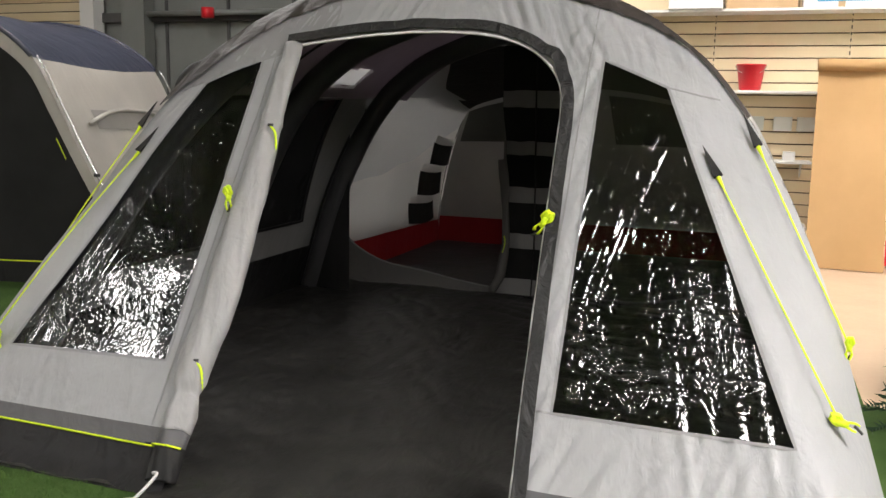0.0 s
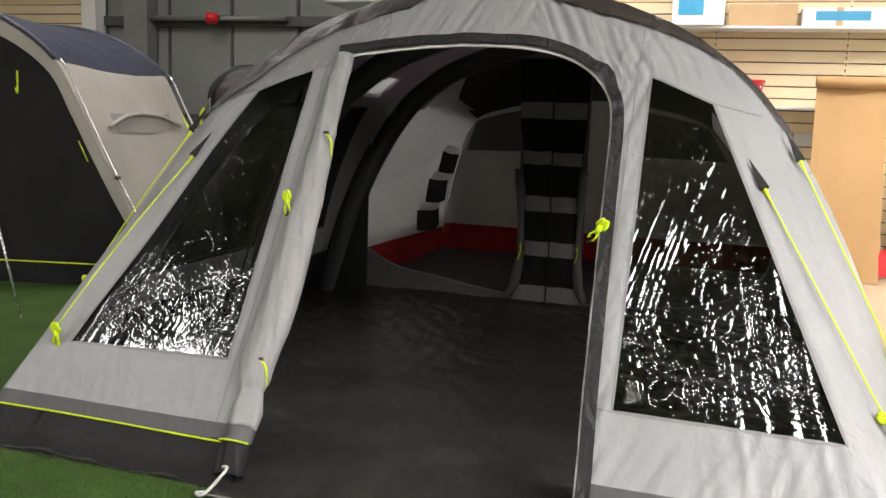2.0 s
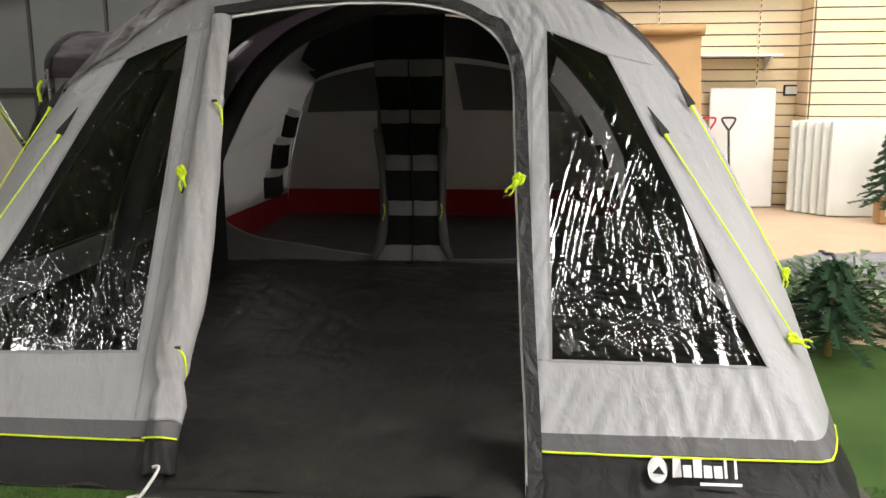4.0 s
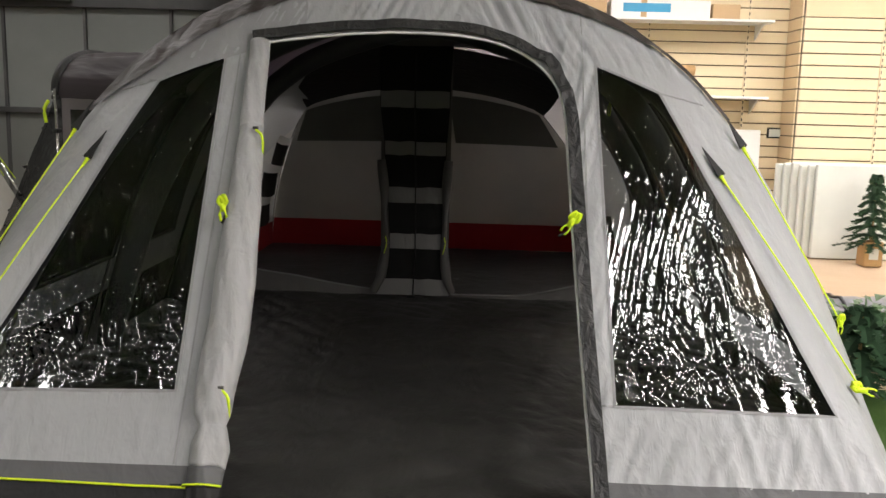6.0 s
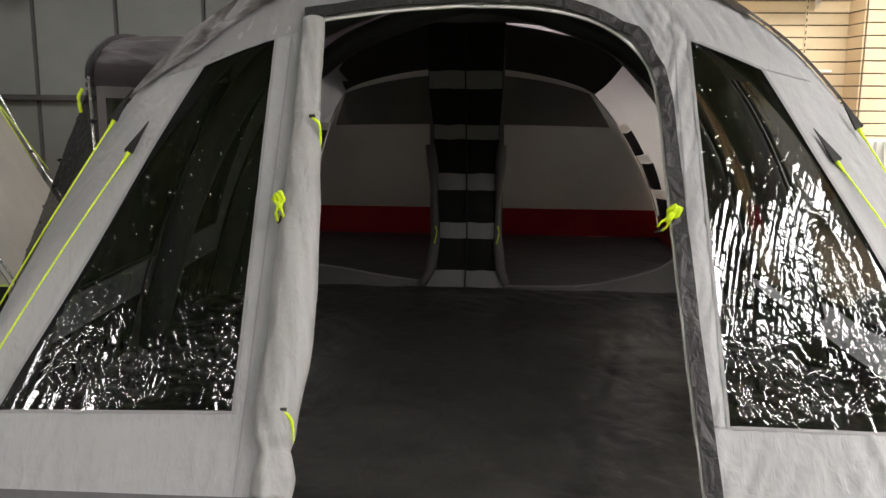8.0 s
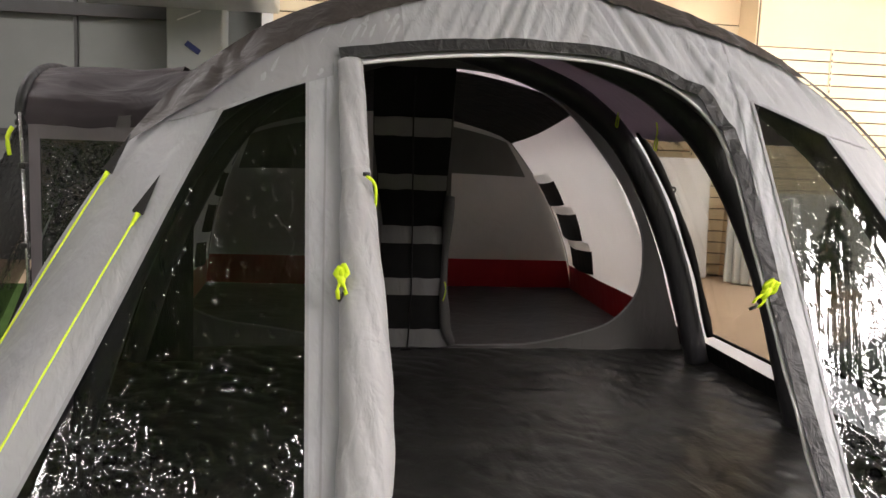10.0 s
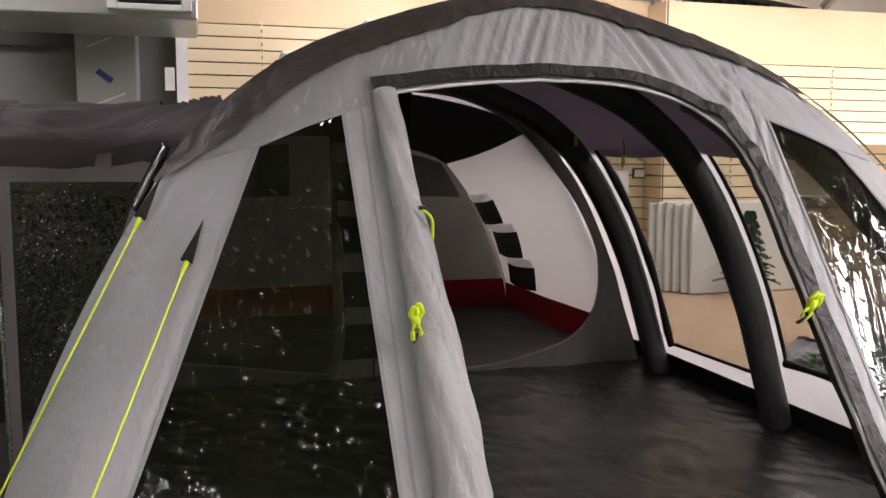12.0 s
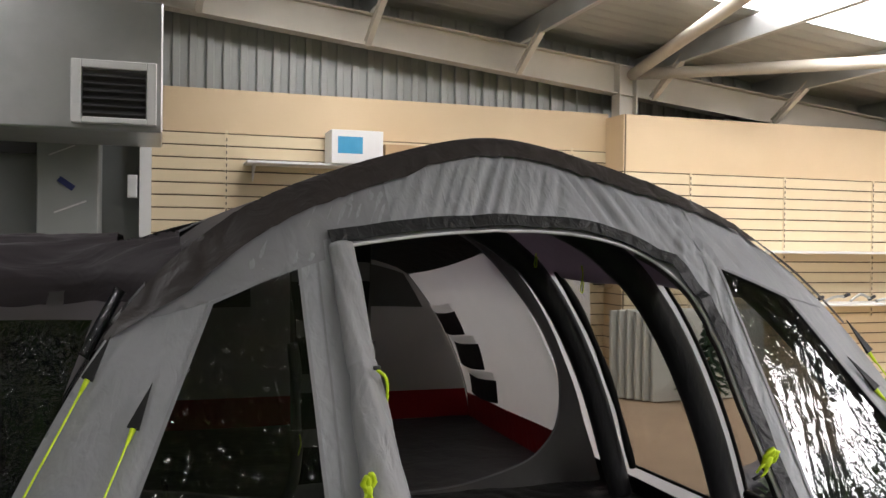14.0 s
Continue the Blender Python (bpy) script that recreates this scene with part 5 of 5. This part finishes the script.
# shovels
for x, mat, tag in ((1.49, REDP, "red"), (1.72, BLUEP, "dark blue")):
    sv = thing("snow_shovel", f"{tag} plastic shovel standing against the white panel", "shovel", "shovels")
    part("blade", grid_mesh("blade", lambda u, v: Vector((x - 0.10 + 0.2 * u, 10.18 + 0.05 * math.sin(math.pi * u) + 0.1 * v, 0.02 + 0.30 * v - 0.05 * abs(2 * u - 1) ** 3 * v)), 12, 12, mat), sv)
    part("shaft", tube_mesh("shaft", [(x, 10.27, 0.28), (x + 0.03, 10.58, 0.95)], 0.014, WHITE if tag == "red" else BLACKP, 8), sv, "slim shaft")
    part("grip", tube_mesh("grip", smooth_line([(x + 0.03, 10.58, 0.93), (x - 0.05, 10.60, 1.06), (x + 0.03, 10.60, 1.08), (x + 0.11, 10.60, 1.06), (x + 0.035, 10.58, 0.93)], 20), 0.013, mat if tag == "red" else BLACKP, 8), sv, "loop grip")


# ---- things beside the tent ----
bag = thing("tent_bag", "crumpled blue-grey fabric bag lying on the floor", "bag")


def bag_place(u, v):
    a = 2 * math.pi * u
    t = v * 2 - 1
    r = (1 - abs(t) ** 3) ** 0.5
    n = noise.noise(Vector((math.cos(a) * 2, math.sin(a) * 2, t * 3)))
    k = 1 + 0.18 * n + 0.08 * noise.noise(Vector((math.cos(a) * 6, math.sin(a) * 6, t * 8)))
    return Vector((1.75 + 0.72 * t, 6.35 + 0.30 * r * k * math.cos(a) + 0.1 * t, max(0.0, 0.10 + 0.17 * r * k * math.sin(a))))


part("body", grid_mesh("body", bag_place, 40, 40, BAGM), bag)
part("strap", tube_mesh("strap", [bag_place(0.05 + 0.5 * t, 0.35) + Vector((0, 0, 0.01)) for t in np.linspace(0, 1, 16)], 0.014, BAND, 6), bag, "dark strap")


def leaf_plant(cx, cy, n, spread, height, seed, name, label, size):
    """An artificial plant of many small bent leaves on wiry stems."""
    rnd = random.Random(seed)
    ob = thing(name, label, "plant")
    verts, faces = [], []
    for _ in range(n):
        a, r = rnd.uniform(0, 6.28), spread * rnd.random() ** 0.6
        p = Vector((cx + r * math.cos(a), cy + r * math.sin(a), 0.02 + height * rnd.random() * (1 - 0.5 * r / spread)))
        d = Vector((math.cos(a + rnd.uniform(-1, 1)), math.sin(a + rnd.uniform(-1, 1)), rnd.uniform(-0.3, 0.7))).normalized()
        s = d.cross(Vector((0, 0, 1))).normalized()
        L = size * rnd.uniform(0.6, 1.3)
        b = len(verts)
        m = p + d * L * 0.5 + Vector((0, 0, L * 0.12))
        verts += [p, m + s * L * 0.26, p + d * L - Vector((0, 0, L * 0.1)), m - s * L * 0.26, m - Vector((0, 0, L * 0.06))]
        faces += [(b, b + 1, b + 4), (b + 1, b + 2, b + 4), (b + 2, b + 3, b + 4), (b + 3, b, b + 4)]
    tagged(part("leaf_mass", mesh_of("leaf_mass", verts, faces, LEAF), ob), kind="stuff")
    for _ in range(10):
        a = rnd.uniform(0, 6.28)
        part("stem", tube_mesh("stem", smooth_line([(cx, cy, 0.0), (cx + 0.4 * spread * math.cos(a), cy + 0.4 * spread * math.sin(a), height * 0.5), (cx + 0.8 * spread * math.cos(a), cy + 0.8 * spread * math.sin(a), height * rnd.uniform(0.4, 0.9))], 8), 0.006, LEAF, 5), ob)


leaf_plant(1.42, 5.55, 420, 0.5, 0.42, 4, "artificial_plant", "green artificial leaf plant on the turf beside the tent", 0.13)


def fir(cx, cy, height, spread, seed, label, base=True, tiers=9):
    rnd = random.Random(seed)
    ob = thing("fir_tree", label, "tree", "fir trees")
    part("trunk", tube_mesh("trunk", [(cx, cy, 0.0), (cx, cy, height * 0.96)], lambda t: 0.02 * (1.15 - t), CARD, 6), ob, "thin brown trunk")
    verts, faces = [], []
    for i in range(tiers):
        z = height * (0.24 + 0.72 * i / (tiers - 1))
        rr = spread * (1.05 - i / tiers) 
        for k in range(9):
            a = k * 0.698 + i * 0.4 + rnd.uniform(-0.15, 0.15)
            d = Vector((math.cos(a), math.sin(a), 0.05))
            L = rr * rnd.uniform(0.75, 1.1)
            for j in range(26):
                t = j / 26
                p = Vector((cx, cy, z)) + d * (L * t) + Vector((0, 0, -0.08 * t * t))
                for sgn in (-1, 1):
                    e = (d * 0.5 + d.cross(Vector((0, 0, 1))) * sgn + Vector((0, 0, rnd.uniform(-0.4, 0.6)))).normalized() * 0.055
                    q = Vector((0, 0, 0.009))
                    b = len(verts)
                    verts += [p - q, p + q, p + e]
                    faces.append((b, b + 1, b + 2))
    tagged(part("needle_mass", mesh_of("needle_mass", verts, faces, FIR), ob, "dark green needles"), kind="stuff")
    if base:
        part("pot", box(cx - 0.1, cy - 0.1, 0.0, cx + 0.1, cy + 0.1, 0.27, 0.01), ob, "brown box pot", CARD)
        part("pot_label", box(cx - 0.05, cy - 0.104, 0.08, cx + 0.05, cy - 0.1005, 0.2, 0), ob, "pale label", FOAM)


fir(3.22, 9.55, 1.02, 0.34, 3, "small artificial fir in a brown box pot")
fir(1.02, 4.75, 0.55, 0.42, 8, "low artificial fir on the turf beside the tent", False, 6)

lime = thing("lime_tent", "lime-green tent with sloping cloth walls", "tent")


def lime_place(u, v):
    a = math.pi * u
    x = 3.75 - 1.7 * math.cos(a) * (1 - 0.05 * math.sin(a))
    return Vector((x, 3.2 + 2.9 * v, 1.95 * math.sin(a) ** 0.8 * (0.8 + 0.2 * math.sin(math.pi * v))))


part("canopy", grid_mesh("canopy", lime_place, 40, 20, LIME), lime, "lime-green canopy")
for v in (0.0, 1.0):
    part("end_wall", mesh_of("end_wall", [lime_place(i / 40, v) for i in range(41)], [tuple(range(41))], LIME), lime, "lime-green end wall")
    part("pole", tube_mesh("pole", [lime_place(i / 40, v) for i in range(41)], 0.015, LIME, 6), lime)

# maker's mark on the hem, as plain shapes
mark = thing("hem_mark", "pale printed mark on the black hem of the tent", "print")


def hem(x, z):
    return front(x - C, z + 0.018, 0.008) + Vector((0, -0.035, 0.0))


disc = []
for k in range(24):
    a = 2 * math.pi * k / 24
    disc.append(hem(-0.20 + 0.036 * math.cos(a), 0.095 + 0.04 * math.sin(a)))
part("disc", mesh_of("disc", disc + [p + Vector((0, -0.003, 0)) for p in disc], [tuple(range(24, 48))] + [(k, (k + 1) % 24, 24 + (k + 1) % 24, 24 + k) for k in range(24)], LOGO), mark, "pale round mark")
part("peak", mesh_of("peak", [hem(-0.222, 0.086) + Vector((0, -0.006, 0)), hem(-0.175, 0.082) + Vector((0, -0.006, 0)), hem(-0.195, 0.108) + Vector((0, -0.006, 0))], [(0, 1, 2)], MUD), mark, "dark peak shape")
for i in range(7):
    x, h = -0.145 + 0.037 * i, 0.055 if i in (0, 2, 5, 6) else 0.036
    w = 0.030 if i not in (5, 6) else 0.010
    q = [hem(x, 0.075), hem(x + w, 0.075), hem(x + w, 0.075 + h), hem(x, 0.075 + h)]
    part("bar", mesh_of("bar", q + [p + Vector((0, -0.003, 0)) for p in q], [(4, 5, 6, 7), (0, 1, 5, 4), (1, 2, 6, 5), (2, 3, 7, 6), (3, 0, 4, 7)], LOGO), mark)
q = [hem(-0.05, 0.052), hem(0.10, 0.052), hem(0.10, 0.060), hem(-0.05, 0.060)]
part("bar", mesh_of("bar", q + [p + Vector((0, -0.003, 0)) for p in q], [(4, 5, 6, 7), (0, 1, 5, 4), (2, 3, 7, 6)], LOGO), mark)

# short pile of the turf in front of the tent
rng = np.random.default_rng(5)
N = 70000
gx, gy = rng.uniform(-5.2, 1.6, N), rng.uniform(1.55, 3.1, N)
ga, gh = rng.uniform(0, 6.283, N), rng.uniform(0.008, 0.018, N)
bx2, by2 = 0.0022 * np.cos(ga), 0.0022 * np.sin(ga)
lx, ly = rng.normal(0, 0.006, N), rng.normal(0, 0.006, N)
co = np.stack([np.stack([gx - bx2, gy - by2, np.zeros(N)], 1), np.stack([gx + bx2, gy + by2, np.zeros(N)], 1), np.stack([gx + lx, gy + ly, gh], 1)], 1).reshape(-1, 3)
pile = part("turf_pile", mesh_of("turf_pile", co.tolist(), np.arange(3 * N).reshape(-1, 3).tolist(), PILE))
tagged(pile, "short green pile of the artificial turf", "turf", kind="stuff")
